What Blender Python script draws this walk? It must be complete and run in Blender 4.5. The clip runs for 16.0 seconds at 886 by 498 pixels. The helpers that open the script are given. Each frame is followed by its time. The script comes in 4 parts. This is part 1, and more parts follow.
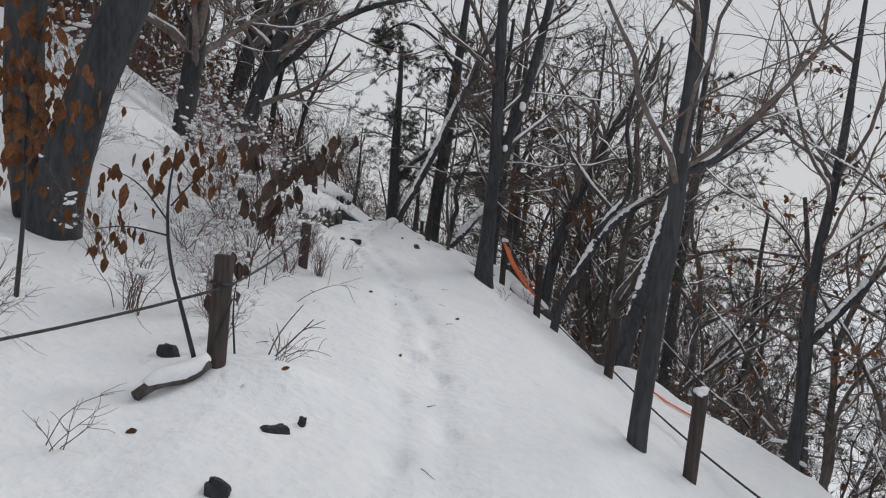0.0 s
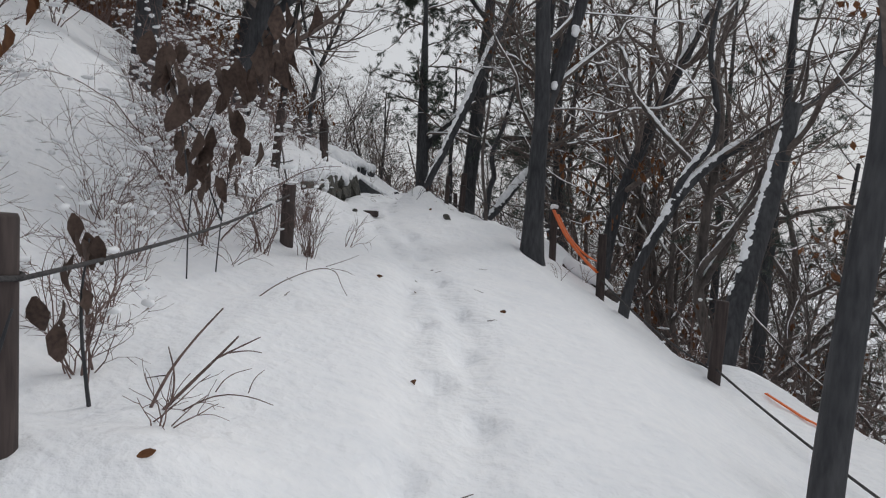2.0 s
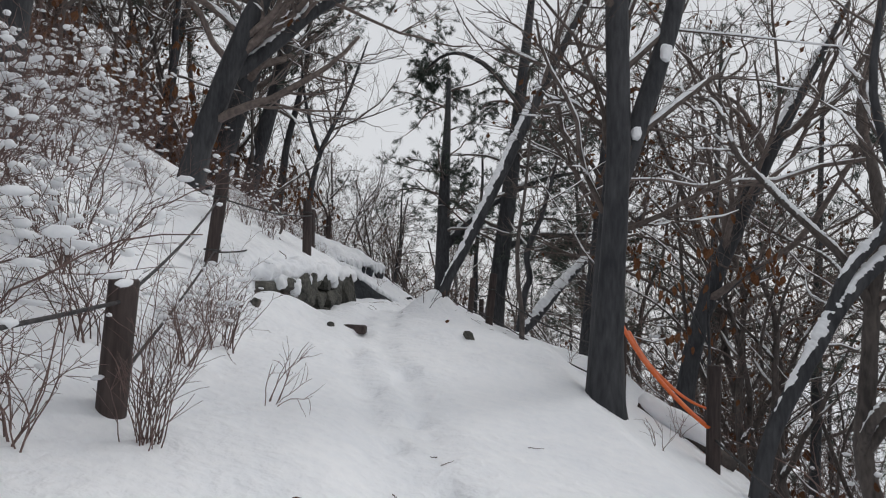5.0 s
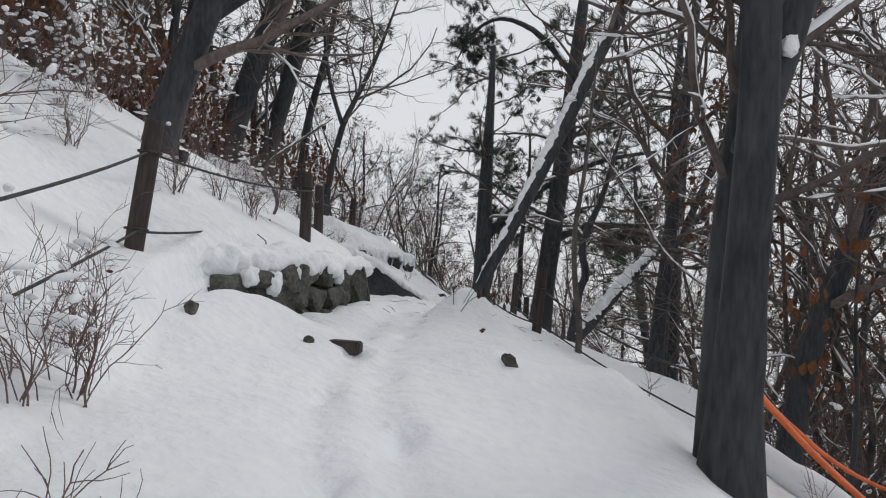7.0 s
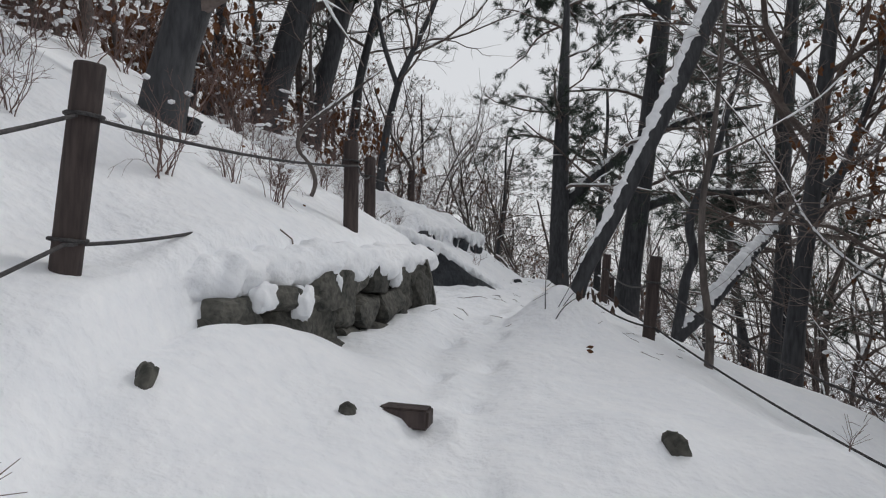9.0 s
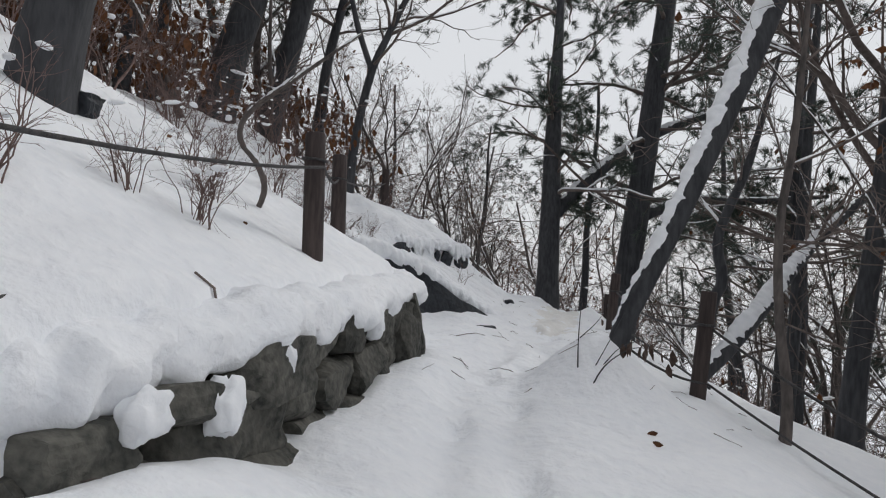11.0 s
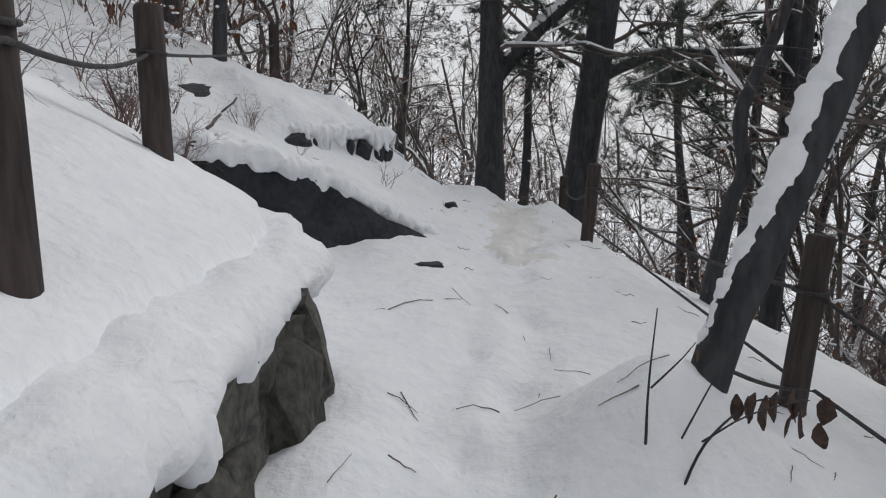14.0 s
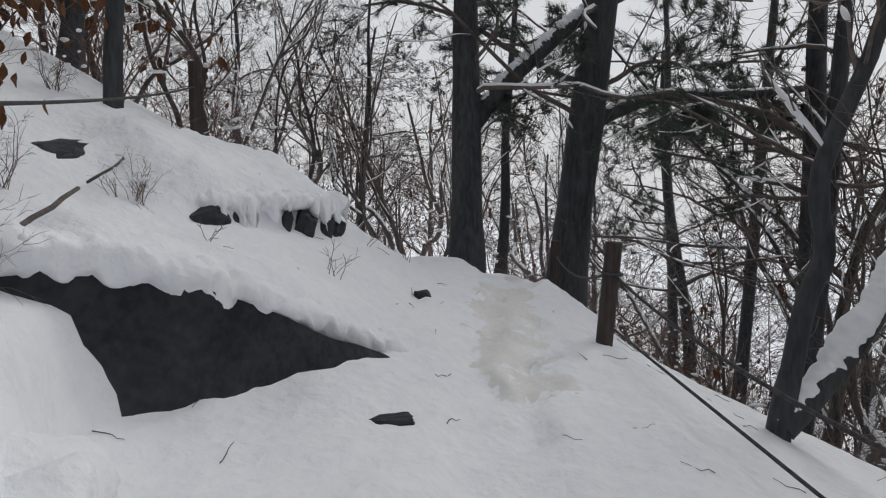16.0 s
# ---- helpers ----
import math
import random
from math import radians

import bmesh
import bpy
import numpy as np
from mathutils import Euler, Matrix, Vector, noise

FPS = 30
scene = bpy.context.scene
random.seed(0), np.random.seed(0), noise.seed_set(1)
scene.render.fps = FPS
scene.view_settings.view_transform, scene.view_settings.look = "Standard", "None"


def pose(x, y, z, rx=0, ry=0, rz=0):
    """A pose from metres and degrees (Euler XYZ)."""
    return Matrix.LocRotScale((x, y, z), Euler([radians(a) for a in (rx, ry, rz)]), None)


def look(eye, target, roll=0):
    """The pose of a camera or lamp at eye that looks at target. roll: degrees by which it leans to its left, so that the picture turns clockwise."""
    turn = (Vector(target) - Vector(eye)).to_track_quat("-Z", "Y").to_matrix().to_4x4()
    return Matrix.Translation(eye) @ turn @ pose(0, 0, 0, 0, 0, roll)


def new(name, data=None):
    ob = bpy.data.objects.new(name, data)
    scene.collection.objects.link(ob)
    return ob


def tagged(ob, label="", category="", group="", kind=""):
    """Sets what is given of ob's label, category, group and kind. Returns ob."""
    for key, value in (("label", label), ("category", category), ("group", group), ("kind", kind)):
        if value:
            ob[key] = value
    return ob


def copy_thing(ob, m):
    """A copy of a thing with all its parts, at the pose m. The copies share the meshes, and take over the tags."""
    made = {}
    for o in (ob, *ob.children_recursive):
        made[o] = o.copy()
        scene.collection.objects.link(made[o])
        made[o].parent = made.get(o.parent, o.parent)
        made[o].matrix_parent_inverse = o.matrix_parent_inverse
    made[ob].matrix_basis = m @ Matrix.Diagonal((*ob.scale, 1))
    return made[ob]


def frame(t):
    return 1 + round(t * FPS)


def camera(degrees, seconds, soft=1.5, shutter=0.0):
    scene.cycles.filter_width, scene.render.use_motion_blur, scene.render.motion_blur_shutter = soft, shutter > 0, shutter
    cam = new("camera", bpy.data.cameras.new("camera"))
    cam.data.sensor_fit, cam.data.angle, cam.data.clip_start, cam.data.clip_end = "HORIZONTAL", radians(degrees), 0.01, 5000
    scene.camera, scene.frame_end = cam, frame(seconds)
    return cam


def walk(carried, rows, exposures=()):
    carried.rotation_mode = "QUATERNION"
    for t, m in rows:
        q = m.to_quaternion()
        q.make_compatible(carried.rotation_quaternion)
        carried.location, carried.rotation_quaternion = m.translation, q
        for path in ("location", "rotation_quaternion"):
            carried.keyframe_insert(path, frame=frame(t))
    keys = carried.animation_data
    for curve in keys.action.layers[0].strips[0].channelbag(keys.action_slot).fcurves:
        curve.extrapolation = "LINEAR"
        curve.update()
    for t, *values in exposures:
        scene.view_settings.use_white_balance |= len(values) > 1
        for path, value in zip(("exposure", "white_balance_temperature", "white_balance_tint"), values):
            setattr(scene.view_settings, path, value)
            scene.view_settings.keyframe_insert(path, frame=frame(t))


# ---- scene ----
cam = camera(63.4, 16.0, soft=1.15)
METRES, EYE, TILT, LEAN, TURN = 18.0, 1.8, -3.0, -4.0, 0.0
ROWS = [
    (0.0, 0.0, 0.0, 0.0, -0.0, 0.0, 0.0),
    (0.5, 0.003, 0.0352, -0.0054, 0.47, 1.12, 0.58),
    (1.0, 0.0043, 0.0756, -0.0053, 1.12, -0.2, 1.3),
    (1.5, 0.0022, 0.1148, -0.0056, 2.37, -0.15, 2.25),
    (2.0, 0.0004, 0.1539, -0.0078, 2.96, -1.62, 2.09),
    (2.5, -0.0027, 0.1918, -0.0066, 3.01, 0.19, 2.46),
    (3.0, -0.0045, 0.2277, -0.0058, 3.15, 1.78, 2.05),
    (3.5, -0.0042, 0.2643, -0.0045, 3.22, 2.92, 1.77),
    (4.0, -0.0059, 0.2988, -0.0018, 3.4, 4.53, 1.57),
    (6.5, -0.0079, 0.4719, 0.0118, 8.08, 7.84, 1.03),
    (7.0, -0.0128, 0.5044, 0.016, 8.41, 6.27, 0.29),
    (7.5, -0.0178, 0.5358, 0.0196, 10.2, 4.04, 1.29),
    (8.0, -0.0288, 0.5633, 0.0256, 10.97, 3.97, 1.11),
    (8.5, -0.036, 0.5891, 0.0351, 12.12, 3.59, 1.05),
    (9.0, -0.0436, 0.6137, 0.0401, 13.21, 3.68, 1.02),
    (11.5, -0.0864, 0.7346, 0.0695, 8.64, 3.3, 0.33),
    (12.0, -0.0926, 0.7596, 0.0776, 5.73, 2.33, 1.9),
    (12.5, -0.097, 0.7854, 0.0811, 4.06, -4.22, 2.53),
    (13.0, -0.1002, 0.8085, 0.0835, 2.0, -5.31, 2.33),
    (13.5, -0.0981, 0.8371, 0.0885, 1.86, -5.97, 2.07),
    (14.0, -0.1047, 0.8624, 0.0901, 3.92, -8.3, 2.69),
    (14.5, -0.1094, 0.8907, 0.0953, 3.95, -9.97, 5.08),
    (15.0, -0.1113, 0.9189, 0.0987, 4.2, -7.75, 4.08),
    (15.5, -0.1142, 0.9469, 0.1024, 2.97, -5.2, 3.5),
    (16.0, -0.112, 0.9727, 0.1038, 1.27, -5.18, 3.14),
]
walk(cam, [(t, pose(0, 0, EYE, TILT, LEAN, TURN) @ pose(METRES * x, METRES * y, METRES * z, 90 + pitch, roll, yaw)) for t, x, y, z, yaw, pitch, roll in ROWS],
     exposures=[(0.0, -0.15), (2.0, -0.1), (4.0, 0.0), (7.0, 0.13), (9.0, 0.08), (11.5, 0.15), (12.5, 0.12), (14.0, 0.1), (15.0, 0.05), (16.0, 0.02)])

# ---------------------------------------------------------------- world and light
world = bpy.data.worlds.new("overcast")
scene.world = world
world.use_nodes = True
wn = world.node_tree
for n in list(wn.nodes):
    wn.nodes.remove(n)
sky = wn.nodes.new("ShaderNodeTexSky")
sky.sky_type, sky.sun_disc = "NISHITA", False
sky.sun_elevation, sky.sun_rotation = radians(37), radians(40)
veil = wn.nodes.new("ShaderNodeMix")
veil.data_type = "RGBA"
veil.inputs["Factor"].default_value = 0.96
veil.inputs["B"].default_value = (6.6, 6.72, 6.95, 1)      # even cloud cover
bg = wn.nodes.new("ShaderNodeBackground")
bg.inputs["Strength"].default_value = 0.1
wo = wn.nodes.new("ShaderNodeOutputWorld")
wn.links.new(sky.outputs[0], veil.inputs["A"])
wn.links.new(veil.outputs["Result"], bg.inputs["Color"])
wn.links.new(bg.outputs[0], wo.inputs["Surface"])
sun = new("sun", bpy.data.lights.new("sun", "SUN"))
sun.data.energy, sun.data.angle, sun.data.color = 1.0, radians(18), (1, 0.98, 0.95)
sun.matrix_world = look((10, 12, 12), (0, 0, 0))


# ---------------------------------------------------------------- materials
def mat(name, col, col2, rough=0.8, scale=6.0, bump=0.3, bscale=40.0, stretch=(1, 1, 1), spec=0.3, rnd=0.0, sss=0.0, dist=0.01):
    m = bpy.data.materials.new(name)
    m.use_nodes = True
    nt = m.node_tree
    p = nt.nodes["Principled BSDF"]
    p.inputs["Roughness"].default_value = rough
    p.inputs["Specular IOR Level"].default_value = spec
    tc = nt.nodes.new("ShaderNodeTexCoord")
    mp = nt.nodes.new("ShaderNodeMapping")
    mp.inputs["Scale"].default_value = stretch
    nt.links.new(tc.outputs["Object"], mp.inputs["Vector"])
    n1 = nt.nodes.new("ShaderNodeTexNoise")
    n1.inputs["Scale"].default_value, n1.inputs["Detail"].default_value = scale, 5
    n2 = nt.nodes.new("ShaderNodeTexNoise")
    n2.inputs["Scale"].default_value, n2.inputs["Detail"].default_value = bscale, 4
    for n in (n1, n2):
        nt.links.new(mp.outputs[0], n.inputs["Vector"])
    add = nt.nodes.new("ShaderNodeMath")
    add.operation = "ADD"
    half = nt.nodes.new("ShaderNodeMath")
    half.operation = "MULTIPLY"
    half.inputs[1].default_value = 0.5
    nt.links.new(n1.outputs["Fac"], add.inputs[0])
    nt.links.new(n2.outputs["Fac"], add.inputs[1])
    nt.links.new(add.outputs[0], half.inputs[0])
    ramp = nt.nodes.new("ShaderNodeValToRGB")
    ramp.color_ramp.elements[0].position, ramp.color_ramp.elements[1].position = 0.36, 0.64
    ramp.color_ramp.elements[0].color, ramp.color_ramp.elements[1].color = (*col, 1), (*col2, 1)
    nt.links.new(half.outputs[0], ramp.inputs[0])
    out = ramp.outputs[0]
    if rnd:
        oi = nt.nodes.new("ShaderNodeObjectInfo")
        hs = nt.nodes.new("ShaderNodeHueSaturation")
        mr = nt.nodes.new("ShaderNodeMapRange")
        mr.inputs["To Min"].default_value, mr.inputs["To Max"].default_value = 1 - rnd, 1 + rnd
        nt.links.new(oi.outputs["Random"], mr.inputs["Value"])
        nt.links.new(mr.outputs[0], hs.inputs["Value"])
        nt.links.new(out, hs.inputs["Color"])
        out = hs.outputs[0]
    nt.links.new(out, p.inputs["Base Color"])
    if sss:
        p.inputs["Subsurface Weight"].default_value = sss
        p.inputs["Subsurface Radius"].default_value = (0.03, 0.035, 0.04)
    if bump:
        b = nt.nodes.new("ShaderNodeBump")
        b.inputs["Strength"].default_value, b.inputs["Distance"].default_value = bump, dist
        nt.links.new(half.outputs[0], b.inputs["Height"])
        nt.links.new(b.outputs[0], p.inputs["Normal"])
    return m


SNOW = mat("snow", (0.83, 0.85, 0.885), (0.90, 0.91, 0.93), 0.75, 1.6, 0.95, 11, spec=0.25, dist=0.06)
SNOW_CAP = mat("settled_snow", (0.82, 0.84, 0.87), (0.88, 0.89, 0.91), 0.75, 8, 0.35, 60, spec=0.25, dist=0.01)
BARK = mat("wet_bark", (0.02, 0.0215, 0.0255), (0.062, 0.063, 0.068), 0.75, 5, 0.9, 26, (1, 1, 0.22), 0.35, dist=0.02)
# oak bark lifted towards grey: distance haze put into the colour
BARK_HAZED = mat("hazed_oak_bark", (0.05, 0.045, 0.044), (0.14, 0.12, 0.11), 0.85, 5, 0.8, 30, (1, 1, 0.3), 0.2, 0.25)
# grey-brown twigs, paled so that background crowns look hazy
TWIG = mat("twig_bark", (0.085, 0.07, 0.065), (0.19, 0.155, 0.14), 0.85, 3, 0, 20, spec=0.2, rnd=0.25)
SHRUB = mat("shrub_bark", (0.11, 0.075, 0.068), (0.22, 0.155, 0.14), 0.85, 6, 0, 30, spec=0.2, rnd=0.2)
LEAF = mat("withered_leaf", (0.075, 0.032, 0.016), (0.17, 0.078, 0.036), 0.8, 3, 0.2, 40, spec=0.2, rnd=0.2)
LEAF_DARK = mat("dark_withered_leaf", (0.042, 0.028, 0.023), (0.105, 0.07, 0.056), 0.75, 8, 0.4, 50, spec=0.3)
NEEDLE = mat("pine_needles", (0.035, 0.05, 0.042), (0.08, 0.1, 0.082), 0.7, 2, 0, 12, spec=0.3)
POST = mat("weathered_post", (0.028, 0.022, 0.022), (0.075, 0.058, 0.054), 0.8, 5, 0.6, 45, (1, 1, 0.12), 0.25, 0.15)
STONE = mat("dark_stone", (0.022, 0.024, 0.022), (0.12, 0.115, 0.10), 0.8, 4, 0.9, 22, spec=0.3, rnd=0.3, dist=0.03)
SLATE = mat("wet_slab_rock", (0.012, 0.0145, 0.019), (0.038, 0.042, 0.049), 0.65, 3, 0.8, 18, spec=0.3, dist=0.03)
ROPE = mat("grey_rope", (0.03, 0.03, 0.032), (0.09, 0.085, 0.085), 0.8, 20, 0.5, 120, spec=0.2)
ORANGE = mat("orange_tape", (0.62, 0.10, 0.012), (0.78, 0.15, 0.02), 0.5, 5, 0.1, 40, spec=0.4)
ICE = mat("trodden_ice", (0.72, 0.705, 0.68), (0.82, 0.815, 0.805), 0.5, 3, 0.4, 26, spec=0.4, dist=0.02)


# ---------------------------------------------------------------- mesh helpers
def clump(parent, seed, at, size):
    """A small lump of snow stuck to its parent, at a place in the parent's own axes."""
    o = part("snow", stone_mesh(seed, *size, SNOW_CAP, 0.3, 0.3, 5), None, parent, "lump of clinging snow")
    o.location = at
    o.data.polygons.foreach_set("use_smooth", [True] * len(o.data.polygons))


class Soup:
    """Vertices and faces that grow into one mesh."""

    def __init__(self):
        self.v, self.f, self.n = [], [], 0

    def put(self, verts, faces):
        self.v.extend(map(tuple, verts))
        self.f.extend([tuple(i + self.n for i in f) for f in faces])
        self.n += len(verts)

    def mesh(self, name, material, smooth=True):
        me = bpy.data.meshes.new(name)
        me.from_pydata(self.v, [], self.f)
        me.materials.append(material)
        if smooth:
            me.polygons.foreach_set("use_smooth", [True] * len(me.polygons))
        me.update()
        return me


def tube(s, pts, rad, sides=6, wob=0.0, cap=True, flat=1.0, lump=0.0):
    pts = np.asarray(pts, float)
    n = len(pts)
    d = np.gradient(pts, axis=0)
    d /= np.linalg.norm(d, axis=1)[:, None] + 1e-9
    ref = np.array([1.0, 0.0, 0.0]) if abs(d[:, 0]).mean() < 0.7 else np.array([0.0, 1.0, 0.0])
    a = np.cross(d, ref)
    a /= np.linalg.norm(a, axis=1)[:, None] + 1e-9
    b = np.cross(d, a)
    ang = np.arange(sides) * 2 * np.pi / sides
    r = np.broadcast_to(np.asarray(rad, float), (n,))[:, None]
    if wob:
        r = r * (1 + wob * np.random.uniform(-1, 1, (n, sides)))
    ring = pts[:, None] + (r * np.cos(ang))[..., None] * a[:, None] + (r * np.sin(ang))[..., None] * b[:, None]
    if lump:
        for i in range(n):
            for j in range(sides):
                q = ring[i, j]
                k = 1 + lump * (noise.noise(Vector(q) * (0.6 / r[i, 0 if r.shape[1] == 1 else j] + 1e-6)) + 0.45 * noise.noise(Vector(q) * 19))
                ring[i, j] = pts[i] + (q - pts[i]) * k
    if flat != 1.0:
        ring[..., 2] = pts[:, None, 2] + (ring[..., 2] - pts[:, None, 2]) * flat
    faces = []
    for i in range(n - 1):
        for j in range(sides):
            k = (j + 1) % sides
            faces.append((i * sides + j, i * sides + k, (i + 1) * sides + k, (i + 1) * sides + j))
    if cap:
        faces.append(tuple(range(sides))[::-1])
        faces.append(tuple((n - 1) * sides + j for j in range(sides)))
    s.put(ring.reshape(-1, 3), faces)


def part(name, data, material, parent, label=""):
    """Links a Soup or a mesh as one mesh object under a thing."""
    ob = new(name, data.mesh(name, material) if isinstance(data, Soup) else data)
    ob.parent = parent
    if label:
        tagged(ob, label)
    return ob


def thing(name, label, category, group="", kind="", m=None):
    ob = tagged(new(name), label, category, group, kind)
    ob.empty_display_size = 0.1
    if m is not None:
        ob.matrix_basis = m
    return ob


def sm(a, b, x):
    t = np.clip((x - a) / (b - a), 0, 1)
    return t * t * (3 - 2 * t)


def wave(x, y, seed, size, octaves=3):
    """Smooth rolling relief of about that size, within -1 to 1."""
    g = np.random.RandomState(seed)
    out, amp, tot = 0.0, 1.0, 0.0
    for o in range(octaves):
        for _ in range(4):
            th, ph = g.uniform(0, 2 * np.pi, 2)
            k = 2 * np.pi / size * 2 ** o * g.uniform(0.7, 1.4)
            out = out + amp * np.sin(k * (x * np.cos(th) + y * np.sin(th)) + ph + 1.3 * np.sin(0.7 * k * (y * np.cos(th) - x * np.sin(th)) + th))
            tot += amp * 2
        amp *= 0.5
    return out / tot


# ---------------------------------------------------------------- the lie of the land
def curve(y, ys, vs):
    """A table of values along the trail, eased from one to the next."""
    y = np.asarray(y, float)
    return (np.interp(y - 0.6, ys, vs) + np.interp(y, ys, vs) * 2 + np.interp(y + 0.6, ys, vs)) / 4


def trail_x(y):
    return curve(y, [-12, 0, 7.2, 10.8, 13.2, 15.6, 18, 21.6, 25.2, 28.8], [0, 0, -0.06, -0.6, -1.26, -1.74, -1.92, -1.74, -1.38, -1.92])


def trail_z(y):
    return curve(y, [-36, -12, 0, 5.28, 9.6, 14.4, 18.6, 21.6, 24.6, 27.6, 31.2, 42, 96, 240], [-2.88, -0.84, -0.06, 0.312, 0.6, 1.032, 1.2, 1.164, 1.176, 0.864, 0.24, -2.4, -14.4, -30])


def bank_x(y):
    return curve(y, [-12, 0, 5.3, 9.6, 12, 13.6, 14.2, 15, 15.5, 18.8, 19.25, 19.8, 20.5, 21.2, 22.4, 24, 27.6, 48], [-1.44, -1.44, -1.32, -1.56, -2.1, -2.75, -2.95, -2.82, -2.76, -2.76, -2.85, -3.5, -3.8, -3.4, -2.55, -2.3, -2.9, -7.2])


def edge_x(y):
    return curve(y, [-12, 0, 9.6, 13.2, 15.6, 18, 21.6, 25.2], [1.14, 1.14, 1.14, 0.6, 0.24, -0.9, -0.84, -0.66])


def wall_rise(y):
    """How high the bank stands over the trail at its foot: the walled stretch, then the slab."""
    return curve(y, [12.4, 14.4, 15, 18.5, 19.5, 20.2, 20.8, 21.4, 22.4, 23], [0, 0.36, 0.5, 0.5, 0.48, 0.4, 0.24, 0.34, 0.02, 0])


PRINTS = [(trail_x(0.7 + 0.62 * i) + (0.13 if i % 2 else -0.16) + 0.06 * math.sin(i * 2.1), 0.7 + 0.62 * i + 0.05 * math.sin(i * 3.7)) for i in range(40)]


def ground_z(x, y):
    x, y = np.asarray(x, float), np.asarray(y, float)
    xc, xl, xr = trail_x(y), bank_x(y), edge_x(y)
    z = trail_z(y)
    cross = np.interp(y, [0, 11, 17, 20, 23], [0.2, 0.17, 0.06, 0.06, 0.16])
    z = z - cross * (np.clip(x, xl, xr) - xc)
    ul = np.maximum(xl - x, 0)
    sl = curve(y, [0, 6, 8.5, 10, 12, 16.8, 21.6, 24, 28.8], [0.2, 0.24, 0.34, 0.66, 0.82, 0.54, 0.52, 0.58, 0.55])
    top = curve(y, [0, 12, 16.8, 21.6, 24, 28.8], [5.04, 4.8, 3.84, 5.0, 5.0, 4.5])
    z = z + sl * (np.minimum(ul, top) + 0.25 * np.clip(ul - top, 0, 30)) - 0.12 * (1 - np.exp(-ul / 0.3)) * (1 - sm(12.0, 14.0, y))
    z = z + wall_rise(y) * sm(0.0, 0.14, ul) + 0.14 * sm(0, 0.18, ul) * sm(14.0, 15.4, y) * (1 - sm(20, 21.5, y))
    hill = sm(-5.5, -11, x) * (1 - sm(8, 11, y))
    z = z + 2.2 * hill
    ur = np.maximum(x - xr, 0)
    sr = curve(y, [0, 7, 10, 13.2, 16.6, 18.9, 22.4, 26], [0.55, 0.58, 0.54, 0.62, 0.5, 0.26, 0.42, 0.5])
    lip = np.interp(y, [0, 8, 11, 14, 18, 24], [3.4, 3.5, 2.3, 2.1, 2.9, 2.0])
    z = z - sr * np.minimum(ur, lip) - 0.95 * np.clip(ur - lip, 0, 9) - 0.5 * np.clip(ur - lip - 9, 0, 30) - 0.15 * np.clip(ur - 42, 0, 60)
    z = z + 0.3 * np.clip(ur - 110, 0, 160)
    z = z + 0.33 * np.clip(x - 2.65, 0, 1.9) * sm(6, 7.5, y) * sm(12.5, 10.8, y)
    z = z - 0.38 * sm(22.6, 25.5, y) * sm(-1.35, -0.3, x)
    near = np.exp(-np.maximum(np.abs(x - xc) - 4, 0) / 6)
    z = z + near * (0.07 * wave(x, y, 3, 2.2) + 0.04 * wave(x, y, 5, 0.7, 3)) + (1 - near) * 0.8 * wave(x, y, 8, 14)
    shelf = sm(13, 15, y) * (1 - sm(19, 20, y)) * sm(0.0, 0.5, ul) * sm(6, 4, ul)
    z = z + shelf * (0.05 * wave(x, y, 41, 0.9, 3) + 0.025 * np.abs(wave(x, y, 43, 0.3, 2)))
    z = z + near * 0.022 * wave(x, y, 21, 0.3, 2) * sm(-0.3, 0.5, wave(x, y, 23, 1.7, 2))
    rough = sm(16.5, 19, y) * np.exp(-((x - xc) / 1.6) ** 2)
    z = z + rough * 0.04 * wave(x, y, 15, 0.34, 2)
    # the rocky ledge across the bank, and the lumpy snow that lies about it
    across, along = (x + 3.9) * 0.866 - (y - 22.7) * 0.5, (x + 3.9) * 0.5 + (y - 22.7) * 0.866
    across = across + 0.1 * wave(x, y, 33, 0.7, 2)
    z = z + 0.3 * sm(0.08, -0.08, across) * sm(-1.9, -0.5, across) * sm(-0.5, 0.1, along) * sm(1.75, 1.4, along)
    lumpy = sm(18.4, 20, y) * (1 - sm(27, 29, y)) * sm(-7, -5, x) * sm(0.6, -0.4, x)
    z = z + lumpy * (0.07 * wave(x, y, 35, 0.5, 3) + 0.05 * np.abs(wave(x, y, 37, 0.24, 2)) + 0.07 * sm(0.1, 0.5, wave(x, y, 39, 0.8, 2)) * sm(0.2, -0.6, x - xl))
    rut = np.exp(-((x - xc - 0.10 - 0.06 * np.sin(y * 1.7)) / 0.16) ** 2) + np.exp(-((x - xc + 0.22 - 0.05 * np.sin(y * 1.3 + 1)) / 0.15) ** 2)
    z = z - 0.06 * rut
    for px, py in PRINTS:
        z = z - 0.075 * np.exp(-(((x - px) / 0.085) ** 2 + ((y - py) / 0.16) ** 2) ** 2) + 0.012 * np.exp(-(((x - px) / 0.14) ** 2 + ((y - py - 0.1) / 0.24) ** 2) ** 2)
